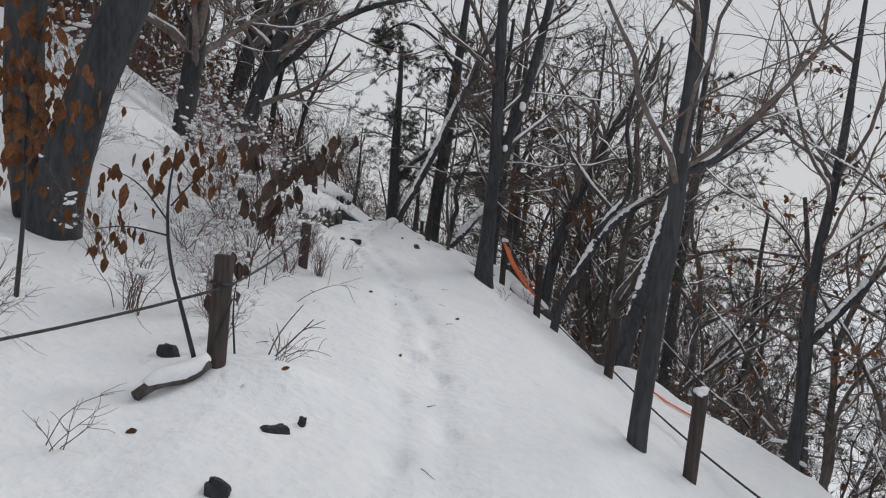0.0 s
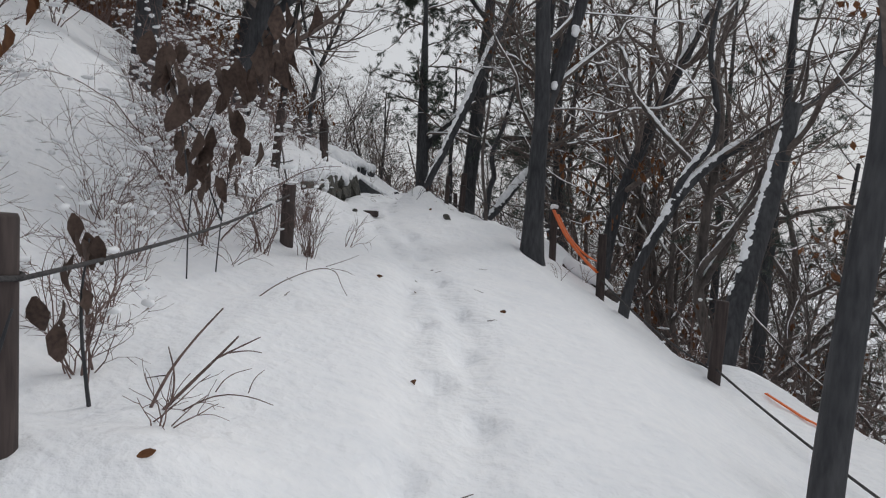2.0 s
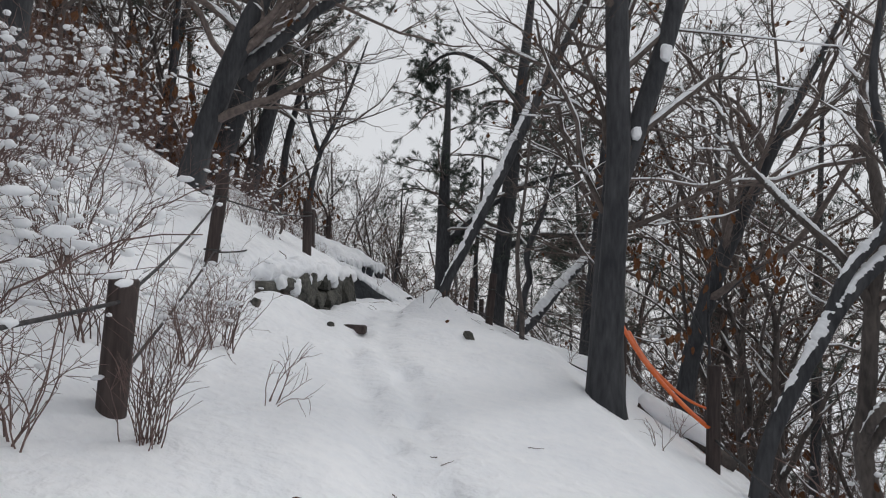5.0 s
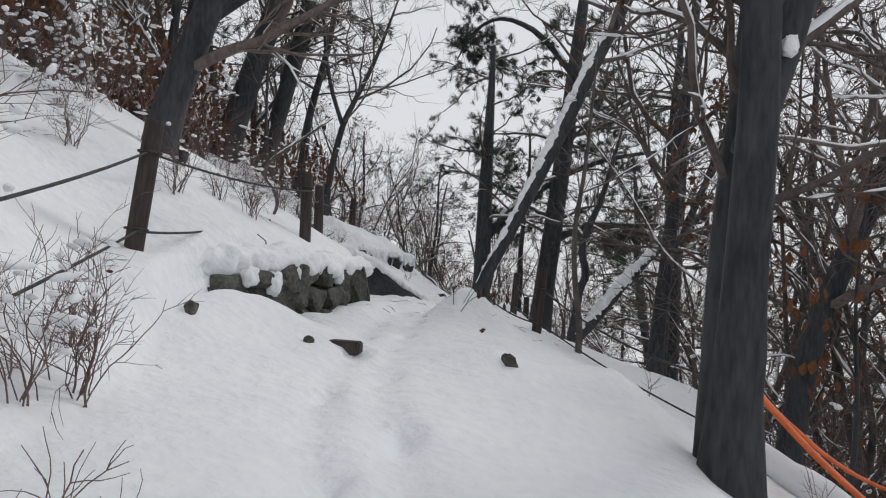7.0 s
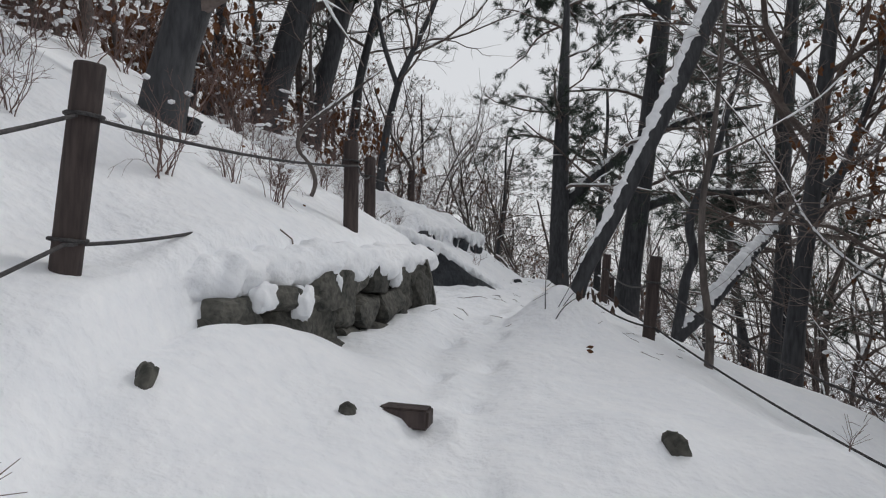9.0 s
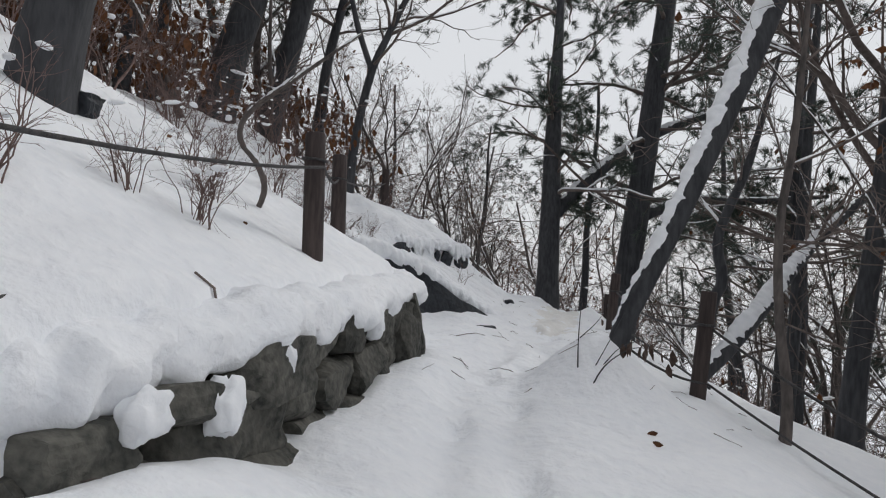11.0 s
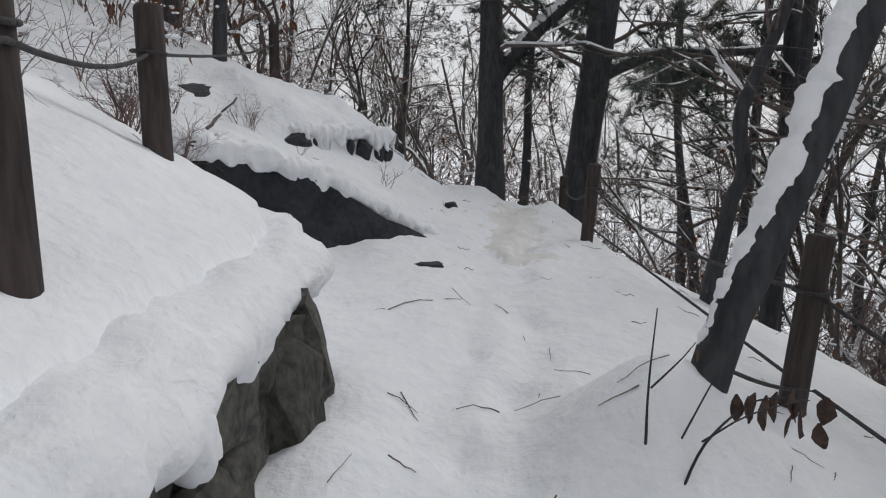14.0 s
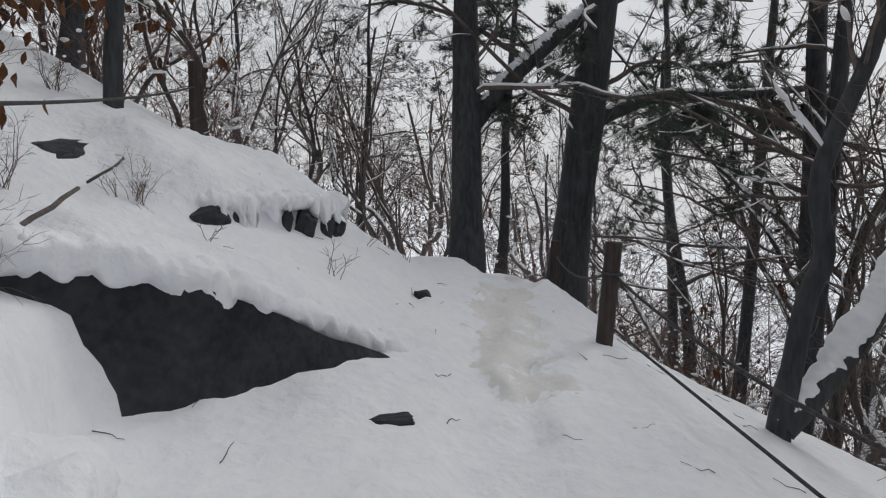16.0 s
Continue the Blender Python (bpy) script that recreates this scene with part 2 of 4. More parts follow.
    # mounds: at the foot of the leaning tree, over buried stones, at the crest
    for mx, my, h, r in ((-1.22, 18.2, 0.42, 0.4), (-0.62, 14.6, 0.17, 0.42), (-0.95, 13.2, 0.08, 0.6), (-1.72, 14.5, 0.1, 0.35), (-3.4, 24.6, 0.14, 0.7), (-0.9, 24.6, 0.16, 0.5), (-1.55, 5.0, 0.14, 0.35), (-1.0, 5.1, 0.12, 0.3), (-2.62, 14.75, 0.24, 0.5), (-2.3, 20.0, 0.08, 0.5), (-1.2, 24.9, 0.1, 0.3), (0.3, 14.9, 0.12, 0.5), (-2.2, 13.3, 0.06, 0.5), (-2.5, 16.2, 0.07, 0.4), (-2.5, 17.3, 0.07, 0.35), (-2.48, 17.9, 0.1, 0.3), (-2.5, 18.5, 0.06, 0.28), (-2.68, 14.2, 0.2, 0.36), (-2.7, 13.6, 0.22, 0.4), (-0.2, 13.5, 0.12, 0.3), (3.05, 10.75, 0.22, 0.5), (-2.62, 15.3, 0.08, 0.3), (-3.75, 21.4, 0.2, 0.4), (-3.2, 22.1, 0.16, 0.4), (-4.2, 21.0, 0.12, 0.5), (-2.75, 21.4, 0.05, 0.3), (-0.8, 26.3, 0.12, 0.45), (-2.1, 25.9, 0.14, 0.5)):
        z = z + h * np.exp(-((x - mx) ** 2 + (y - my) ** 2) / r ** 2)
    return z


def gz(x, y):
    return float(ground_z(x, y))


def build_ground():
    def lines(core0, core1, step, lo, hi):
        c = list(np.arange(core0, core1 + 1e-6, step))
        s, v = step, core1
        while v < hi:
            s *= 1.17
            v += s
            c.append(v)
        s, v = step, core0
        while v > lo:
            s *= 1.17
            v -= s
            c.insert(0, v)
        return np.array(c)
    xs, ys = lines(-4.8, 3.6, 0.055, -260, 400), lines(-0.5, 26, 0.065, -120, 420)
    X, Y = np.meshgrid(xs, ys)
    Z = ground_z(X, Y)
    nx, ny = len(xs), len(ys)
    i = np.arange(nx * ny).reshape(ny, nx)
    f = np.stack([i[:-1, :-1], i[:-1, 1:], i[1:, 1:], i[1:, :-1]], -1).reshape(-1, 4)
    me = bpy.data.meshes.new("ground")
    me.from_pydata(np.stack([X, Y, Z], -1).reshape(-1, 3).tolist(), [], f.tolist())
    me.materials.append(SNOW)
    me.polygons.foreach_set("use_smooth", [True] * len(me.polygons))
    tagged(new("ground", me), "deep white snow over a hillside trail with faint tracks", "ground", kind="structure")


build_ground()


# ---------------------------------------------------------------- trees
def limb(g, p, d, length, r, n, wander, lift, taper=0.25):
    """A wandering branch: points and radii."""
    pts, d = [np.array(p, float)], np.array(d, float)
    for _ in range(n):
        d = d + g.normal(0, wander, 3) + np.array([0, 0, lift])
        d /= np.linalg.norm(d)
        pts.append(pts[-1] + d * length / n)
    return np.array(pts), r * np.linspace(1, taper, n + 1)


def side(g, d, spread):
    """A direction that leaves d by about that angle (radians)."""
    v = g.normal(0, 1, 3)
    v -= d * v.dot(d)
    v /= np.linalg.norm(v) + 1e-9
    return d * np.cos(spread) + v * np.sin(spread)


def grow(g, stems, levels, out, lift=0.05, wander=0.16, lowest=0.3, least=0.004):
    """Adds levels of branches to stems; levels: rows of count, length share, radius share, spread, points."""
    for count, share, rshare, spread, n in levels:
        fresh = []
        for pts, rad, length in stems:
            for _ in range(max(1, int(count * g.uniform(0.7, 1.3)))):
                u = g.uniform(lowest, 0.98) * (len(pts) - 1)
                i = min(int(u), len(pts) - 2)
                p = pts[i] + (pts[i + 1] - pts[i]) * (u - i)
                d = pts[i + 1] - pts[i]
                d /= np.linalg.norm(d) + 1e-9
                ll = length * share * g.uniform(0.55, 1.25) * (1.25 - 0.6 * u / len(pts))
                r = max(min(rad[i] * rshare * g.uniform(0.7, 1.1), rad[i] * 0.8), least)
                q, rr = limb(g, p, side(g, d, spread * g.uniform(0.7, 1.3)), ll, r, n, wander, lift, 0.35)
                fresh.append((q, rr, ll))
        out.append(fresh)
        stems, lowest = fresh, 0.15
    return out


def snow_on(s, g, pts, rad, chance=0.6, thick=1.0, sides=6, flat_min=0.5, fine=4, wob=0.1, lean=None):
    """A ridge of snow along the upper side of a limb, where it is not too steep."""
    pts, rad = np.asarray(pts, float), np.asarray(rad, float)
    run = []
    for i in range(len(pts) - 1):
        d = pts[i + 1] - pts[i]
        flat = np.hypot(d[0], d[1]) / (np.linalg.norm(d) + 1e-9)
        ok = flat > flat_min and g.uniform() < chance
        if ok:
            run.append(i)
        if (not ok or i == len(pts) - 2) and run:
            a, b = run[0], run[-1] + 1
            m = max(3, (b - a) * fine)
            t = np.linspace(a, b, m)
            k = np.arange(len(pts))
            q = np.stack([np.interp(t, k, pts[:, c]) for c in range(3)], 1)
            r = np.interp(t, k, rad)
            ax = pts[b] - pts[a]
            ax /= np.linalg.norm(ax)
            up = np.array([0, 0, 1.0]) - ax * ax[2]
            up = up if lean is None else np.array(lean, float)
            up /= np.linalg.norm(up)
            q += up * (r * 0.62)[:, None]
            w = (r * 0.75 + 0.006) * thick * np.sqrt(np.clip(np.sin(np.linspace(0.12, np.pi - 0.12, m)), 0, 1)) * np.interp(np.arange(m), np.arange(0, m + 4, 4), g.uniform(0.75, 1.2, len(np.arange(0, m + 4, 4))))
            tube(s, q, w, sides, 0, True, 1.0, wob * 2.2)
            run = []


def leaf(s, g, p, size, droop=0.8):
    """A curled, lobed, withered leaf hanging from p."""
    a = g.uniform(0, 2 * np.pi)
    along = np.array([np.cos(a) * (1 - droop), np.sin(a) * (1 - droop), -droop])
    along /= np.linalg.norm(along)
    across = np.cross(along, [np.cos(a + 1.3), np.sin(a + 1.3), 0.2])
    across /= np.linalg.norm(across)
    up = np.cross(along, across)
    rows, w = 5, (0.05, 0.22, 0.28, 0.2, 0.04)
    curl = g.uniform(-0.25, 0.35)
    v = []
    for i in range(rows):
        t = i / (rows - 1)
        c = p + along * size * t + up * size * curl * t * t
        ww = w[i] * size * g.uniform(0.8, 1.2)
        v += [c - across * ww + up * ww * g.uniform(0.2, 0.9), c, c + across * ww + up * ww * g.uniform(0.2, 0.9)]
    f = []
    for i in range(rows - 1):
        for j in range(2):
            k = i * 3 + j
            f.append((k, k + 1, k + 4, k + 3))
    s.put(v, f)


def small_leaf(s, g, p, size):
    a, b = g.normal(0, 1, 3), g.normal(0, 1, 3)
    a[2] -= 1.2
    a /= np.linalg.norm(a)
    b -= a * b.dot(a)
    b /= np.linalg.norm(b)
    n = np.cross(a, b)
    s.put([p, p + a * size * 0.5 + b * size * 0.3 + n * size * 0.1, p + a * size, p + a * size * 0.55 - b * size * 0.3 + n * size * 0.12], [(0, 1, 2), (0, 2, 3)])


def tuft(s, g, q, size, n=18):
    """Needles bristling along the outer half of a twig."""
    m = len(q) - 1
    u = g.uniform(0.2, 1.0, n) * m
    i = np.minimum(u.astype(int), m - 1)
    d = q[i + 1] - q[i]
    p = q[i] + d * (u - i)[:, None]
    v = 0.85 * d / (np.linalg.norm(d, axis=1)[:, None] + 1e-9) + g.normal(0, 0.5, (n, 3)) + (0, 0, 0.2)
    v *= (size * g.uniform(0.7, 1.25, n) / np.linalg.norm(v, axis=1))[:, None]
    w = np.cross(v, g.normal(0, 1, (n, 3)))
    w *= 0.0042 / (np.linalg.norm(w, axis=1)[:, None] + 1e-9)
    s.put(np.stack([p - w, p + w, p + v], 1).reshape(-1, 3), [(3 * a, 3 * a + 1, 3 * a + 2) for a in range(n)])


def tree_meshes(seed, stems, levels, bark=None, leaves=0.0, leaf_size=0.09, snow=0.5, sides=9, lift=0.05, wander=0.16, lowest=0.3, needles=0, wob=0.05, snow_min=0.012, thick=1.0, flat_min=0.5, least=0.004, drift=None):
    """stems: rows of (points, radii). Returns name, mesh rows for a tree's parts."""
    g = np.random.RandomState(seed)
    np.random.seed(seed)
    stems = [(np.asarray(p, float), np.asarray(r, float), float(np.linalg.norm(np.diff(p, axis=0), axis=1).sum())) for p, r in stems]
    rows, S = [], Soup()
    made = grow(g, stems, levels, [], lift, wander, lowest, least)
    for p, r, _ in stems:
        n = max(len(p) * 3, 12)
        t = np.linspace(0, len(p) - 1, n)
        k = np.arange(len(p))
        # ease the corners of the stem
        q = np.stack([(np.interp(t - 0.3, k, p[:, c]) + np.interp(t, k, p[:, c]) + np.interp(t + 0.3, k, p[:, c])) / 3 for c in range(3)], 1)
        q[0], q[-1] = p[0], p[-1]
        s = Soup()
        tube(s, q, np.interp(t, k, r), sides, wob)
        rows.append(("trunk", s.mesh("trunk", bark or BARK), ""))
        if snow:
            snow_on(S, g, q, np.interp(t, k, r), 0.99 if flat_min < 0.45 else 0.93, 0.9 * thick, 14, flat_min, 14, 0.19, drift)
    tw = Soup()
    for lv, group in enumerate(made):
        for q, rr, _ in group:
            tube(tw, q, rr, 5 if lv == 0 else 3, 0, False)
            if snow and rr[0] > snow_min and g.uniform() < snow:
                snow_on(S, g, q, rr, 0.75, thick, 5)
    if tw.n:
        rows.append(("crown", tw.mesh("crown", TWIG), ""))
    if S.n:
        rows.append(("snow", S.mesh("snow", SNOW_CAP), "snow lying along the limbs"))
    if leaves or needles:
        L = Soup()
        for q, rr, _ in made[-1]:
            if needles:
                tuft(L, g, q, g.uniform(0.11, 0.18), 22 * needles)
            elif g.uniform() < leaves:
                for _ in range(g.randint(2, 5)):
                    small_leaf(L, g, q[g.randint(1, len(q))], leaf_size * g.uniform(0.7, 1.3))
        rows.append(("needles", L.mesh("needles", NEEDLE), "dark green needles") if needles else ("leaves", L.mesh("leaves", LEAF), "withered brown leaves"))
    return rows


def plant(name, rows, label, category, m, group=""):
    ob = thing(name, label, category, group, "", m)
    for n, me, lab in rows:
        p = part(n, me, None, ob, lab)
        if n != "trunk":
            p["kind"] = "stuff"
    return ob


def stem(seed, h, r, lean=(0, 0), bow=0.25, n=7):
    g = np.random.RandomState(seed)
    z = np.linspace(0, h, n + 1)
    b = np.cumsum(g.normal(0, bow * h / n / 2, (n + 1, 2)), 0)
    b -= b[0]
    p = np.stack([b[:, 0] + lean[0] * z, b[:, 1] + lean[1] * z, z - 0.3], 1)
    rr = r * np.linspace(1, 0.3, n + 1)
    rr[0] *= 1.25
    return p, rr


def crooked(seed, h, r, limbs):
    """A bent trunk that forks into a few rising, wandering limbs: rows of (points, radii)."""
    g = np.random.RandomState(seed)
    d = np.array([g.normal(0, 0.22), g.normal(0, 0.22), 1.0])
    q, rr = limb(g, (0, 0, -0.3), d / np.linalg.norm(d), h, r, 11, 0.17, 0.05, 0.25)
    rr[0] *= 1.3
    out = [(q, rr)]
    for _ in range(limbs):
        i = g.randint(2, 7)
        a = (q[i + 1] - q[i]) / np.linalg.norm(q[i + 1] - q[i])
        out.append(limb(g, q[i], side(g, a, g.uniform(0.45, 0.95)), h * g.uniform(0.4, 0.65), rr[i] * g.uniform(0.5, 0.75), 9, 0.2, 0.09, 0.25))
    return out


# ---- the trees beside the trail, each with its own build
def near_tree(name, seed, base, pts, rad, levels, label, category="tree", more=(), **kw):
    """pts: rows of dx, dy, height from the base on the snow."""
    x, y = base
    z = gz(x, y)
    return plant(name, tree_meshes(seed, [(np.array(pts, float), rad)] + [(np.array(p, float), r) for p, r in more], levels, **kw), label, category, pose(x, y, z))


OAK = [(10, 0.42, 0.45, 0.8, 8), (7, 0.5, 0.5, 0.75, 6), (6, 0.5, 0.55, 0.7, 4)]
LIGHT = [(7, 0.36, 0.42, 0.8, 7), (6, 0.5, 0.5, 0.75, 5), (5, 0.5, 0.55, 0.7, 4)]
PINE = [(15, 0.28, 0.22, 1.25, 8), (7, 0.4, 0.45, 0.8, 5), (5, 0.4, 0.5, 0.7, 3)]
near_tree("oak_tree", 21, (1.95, 6.65), [(0, 0, -0.5), (0.03, 0, 0.3), (0.1, 0, 1.3), (0.2, 0, 2.1), (0.2, 0.02, 2.8), (0.29, 0.05, 3.7), (0.4, 0.2, 7)], [0.11, 0.09, 0.083, 0.08, 0.077, 0.072, 0.04], LIGHT, "slim black wet oak trunk leaning beside the trail edge", lowest=0.5, sides=14,
          more=[([(0.2, 0, 2.55), (0.6, 0.15, 2.75), (1.1, 0.3, 3.3), (1.8, 0.6, 4.1)], [0.04, 0.035, 0.03, 0.012])])
near_tree("oak_tree", 22, (0.84, 13.35), [(0, 0, -0.5), (0.0, 0, 0.35), (0.03, -0.05, 1.2), (0.06, -0.1, 2.4), (0.0, -0.15, 3.6), (0.0, 0.1, 6), (0.1, 0.3, 10)], [0.26, 0.155, 0.118, 0.108, 0.105, 0.09, 0.045], OAK, "black forked oak trunk standing at the trail edge", sides=16,
          more=[([(0.04, 0.05, 1.9), (0.25, 0.1, 2.6), (0.55, 0.2, 3.5), (0.9, 0.4, 5.2), (1.3, 0.8, 8)], [0.1, 0.095, 0.09, 0.075, 0.035]), ([(0.0, 0.34, -0.4), (-0.02, 0.38, 0.5), (0.02, 0.42, 1.6), (0.12, 0.45, 2.6), (0.25, 0.5, 5.0)], [0.15, 0.105, 0.085, 0.07, 0.03])], leaves=0.05, lowest=0.4)
near_tree("leaning_tree", 23, (-1.13, 18.13), [(-0.02, 0.02, -0.4), (0.05, 0.05, 0.1), (0.3, 0.2, 0.6), (0.62, 0.42, 1.35), (0.98, 0.72, 2.2), (1.36, 1.1, 3.2), (1.9, 1.6, 4.5), (3.0, 2.3, 7.0)], [0.085, 0.076, 0.074, 0.078, 0.086, 0.09, 0.08, 0.04], LIGHT, "black leaning trunk thickly plastered with snow", thick=1.3, lowest=0.62, sides=14, flat_min=0.3, drift=(-0.95, 0.0, 0.4))
near_tree("pine_tree", 24, (-0.45, 28.2), [(0, 0, -0.5), (0.08, 0, 1.2), (0.28, 0, 3.2), (0.6, 0.1, 7), (1.0, 0.2, 12)], [0.36, 0.27, 0.25, 0.2, 0.07], PINE, "tall dark pine with snow-dusted drooping boughs", more=[([(0.2, 0.0, 2.75), (0.75, 0.3, 3.05), (1.4, 0.6, 3.3), (2.6, 0.8, 3.3), (4.2, 0.9, 3.5)], [0.12, 0.11, 0.095, 0.08, 0.04]), ([(0.62, 0.1, 7.2), (-0.4, 0.5, 8.6), (-1.5, 1.0, 9.2), (-2.3, 1.3, 8.9), (-2.75, 1.5, 8.1)], [0.09, 0.08, 0.06, 0.045, 0.02])], needles=3, lift=-0.01, lowest=0.42, sides=14)
near_tree("pine_tree", 25, (-1.9, 27.25), [(0, 0, -0.5), (-0.03, 0.1, 1.0), (-0.06, 0.3, 2.2), (-0.1, 0.6, 4), (-0.1, 0.9, 7.2)], [0.3, 0.21, 0.2, 0.16, 0.06], PINE, "dark pine with a snowy side limb and broken top", sides=14,
          more=[([(-0.05, 0.3, 1.9), (0.4, 0.6, 2.5), (1.0, 1.0, 3.1), (1.7, 1.3, 3.7), (2.9, 1.5, 4.3), (4.4, 1.7, 4.6)], [0.13, 0.125, 0.115, 0.1, 0.08, 0.03])], needles=2, lift=0.0, lowest=0.45, thick=1.2)
for k, (x, y, h) in enumerate(((2.4, 26.5, 11), (4.8, 24.5, 12), (3.4, 31, 12), (6.6, 23, 12))):
    near_tree("pine_tree", 60 + k, (x, y), [(0, 0, -0.5), (0.1, 0, h * 0.25), (0.15, 0.1, h * 0.5), (0.3, 0.2, h)], [0.15, 0.115, 0.095, 0.03], [(16, 0.26, 0.35, 1.3, 7), (7, 0.4, 0.45, 0.8, 4), (5, 0.4, 0.5, 0.7, 2)], "dark pine with flat boughs on the slope", needles=2, lift=0.0, lowest=0.35)
near_tree("oak_tree", 26, (1.5, 21.05), [(0, 0, -0.5), (0.06, 0, 1.0), (0.2, 0, 2.6), (0.3, 0.05, 4.2), (0.7, 0.2, 9)], [0.16, 0.115, 0.105, 0.09, 0.04], OAK, "dark oak trunk with rusty leaves on crooked limbs", leaves=0.3, leaf_size=0.13, sides=14,
          more=[([(0.12, 0, 1.9), (0.5, 0.2, 2.6), (0.9, 0.4, 3.6), (1.6, 0.7, 6)], [0.06, 0.06, 0.05, 0.02])])
near_tree("snag", 27, (2.79, 10.98), [(0, 0, -0.7), (0.18, 0.18, 0.32), (0.45, 0.4, 1.02), (0.75, 0.7, 1.82), (1.15, 1.1, 3.1)], [0.18, 0.145, 0.125, 0.12, 0.1], [(1, 0.5, 0.4, 0.7, 6), (4, 0.5, 0.5, 0.7, 4)], "broken snag with snow stuck to its flank", thick=0.8, sides=14, flat_min=0.4, drift=(-0.9, -0.1, 0.4))
near_tree("oak_tree", 28, (0.22, 22.45), [(0, 0, -0.5), (0.0, 0, 0.1), (0.07, 0, 0.55), (0.11, 0, 1.0), (0.24, 0, 1.28), (0.1, 0, 1.76), (0.24, 0, 2.2), (0.46, 0.05, 2.7), (0.8, 0.2, 4.2)], [0.1, 0.085, 0.075, 0.072, 0.07, 0.066, 0.06, 0.052, 0.02], [(5, 0.3, 0.35, 0.8, 7), (5, 0.5, 0.5, 0.75, 5), (5, 0.5, 0.55, 0.7, 4)], "crooked black tree with snow in its crotch",
          more=[([(0.02, 0, 0.05), (0.35, 0.1, 0.38), (0.8, 0.2, 1.0), (1.2, 0.6, 1.45), (1.65, 1.1, 1.9), (2.6, 1.8, 2.7), (4.0, 2.5, 3.8)], [0.11, 0.105, 0.095, 0.085, 0.08, 0.06, 0.025])], thick=1.5, sides=12)
near_tree("oak_tree", 29, (-4.85, 16.8), [(0, 0, -0.5), (0.12, 0, 0.4), (0.42, 0.05, 1.4), (0.8, 0.15, 2.6), (1.3, 0.5, 4.0), (2.2, 1.2, 5.6)], [0.25, 0.19, 0.17, 0.16, 0.11, 0.05], OAK, "dark leaning oak with a snowy limb on the bank", leaves=0.05, sides=14, flat_min=0.4,
          more=[([(0.5, 0.1, 1.6), (1.1, 0.5, 2.3), (1.6, 0.8, 3.0), (2.6, 1.4, 3.8), (4.0, 2.0, 4.3)], [0.11, 0.1, 0.1, 0.08, 0.03])])
near_tree("oak_tree", 30, (-7.3, 23.5), [(0, 0, -0.5), (0.2, 0.1, 0.8), (0.6, 0.4, 2.6), (1.0, 0.8, 4.6), (1.6, 1.2, 9)], [0.36, 0.28, 0.25, 0.22, 0.07], OAK, "thick dark leaning oak on the snowy bank", leaves=0.05)
near_tree("pine_tree", 33, (-6.9, 24.6), [(0, 0, -0.5), (0.2, 0.1, 0.8), (0.5, 0.4, 2.6), (0.7, 0.8, 4.6), (1.2, 1.2, 9)], [0.26, 0.2, 0.19, 0.17, 0.06], PINE, "dark pine standing behind an oak on the bank", needles=3, lift=0.0, lowest=0.5)
near_tree("oak_tree", 31, (-4.55, 12.35), [(0, 0, -0.5), (0.05, 0, 0.6), (0.2, 0, 1.8), (0.3, 0.1, 3.5), (0.7, 0.3, 7.5)], [0.22, 0.17, 0.155, 0.15, 0.06], OAK, "dark oak on the snowy bank", leaves=0.06, sides=12)
near_tree("oak_tree", 32, (-4.05, 7.4), [(0, 0, -0.5), (0.08, 0, 0.4), (0.32, 0.05, 1.4), (0.68, 0.1, 2.4), (1.2, 0.2, 4), (1.9, 0.5, 7)], [0.32, 0.26, 0.22, 0.21, 0.18, 0.08], LIGHT, "thick twin-stemmed dark oak on the bank",
          more=[([(-0.2, 0.1, 0.1), (-0.42, 0.2, 1.2), (-0.45, 0.2, 2.4), (-0.3, 0.3, 5)], [0.2, 0.2, 0.19, 0.1])], leaves=0.3, leaf_size=0.13, sides=14, lowest=0.6)
near_tree("tree", 34, (0.19, 18.61), [(0, 0, -0.3), (0.02, 0, 0.35), (-0.08, 0.02, 0.9), (-0.12, 0.05, 1.6), (0.0, 0.1, 2.4), (0.1, 0.3, 4.2)], [0.05, 0.042, 0.037, 0.033, 0.028, 0.012], LIGHT, "thin crooked grey sapling on the slope edge", lowest=0.45, bark=BARK_HAZED)
near_tree("tree", 35, (-3.68, 17.57), [(0, 0, -0.1), (0.09, 0, 0.1), (0.05, -0.08, 0.28), (-0.05, -0.2, 0.42), (0.0, -0.22, 0.6), (0.32, -0.15, 0.85), (0.72, 0.0, 1.2)], [0.02, 0.022, 0.021, 0.02, 0.019, 0.016, 0.007], [(5, 0.3, 0.5, 0.8, 6), (4, 0.5, 0.5, 0.75, 4)], "thin contorted bare sapling on the bank", lowest=0.6, bark=BARK_HAZED)
near_tree("oak_tree", 36, (2.75, 18.6), [(0, 0, -0.6), (0.1, 0, 0.8), (0.35, -0.1, 2.0), (0.8, -0.2, 3.3), (1.6, -0.3, 5.2), (2.6, 0, 7)], [0.2, 0.15, 0.14, 0.13, 0.1, 0.04], OAK, "dark leaning oak with snow on its upper side", leaves=0.1, flat_min=0.4)
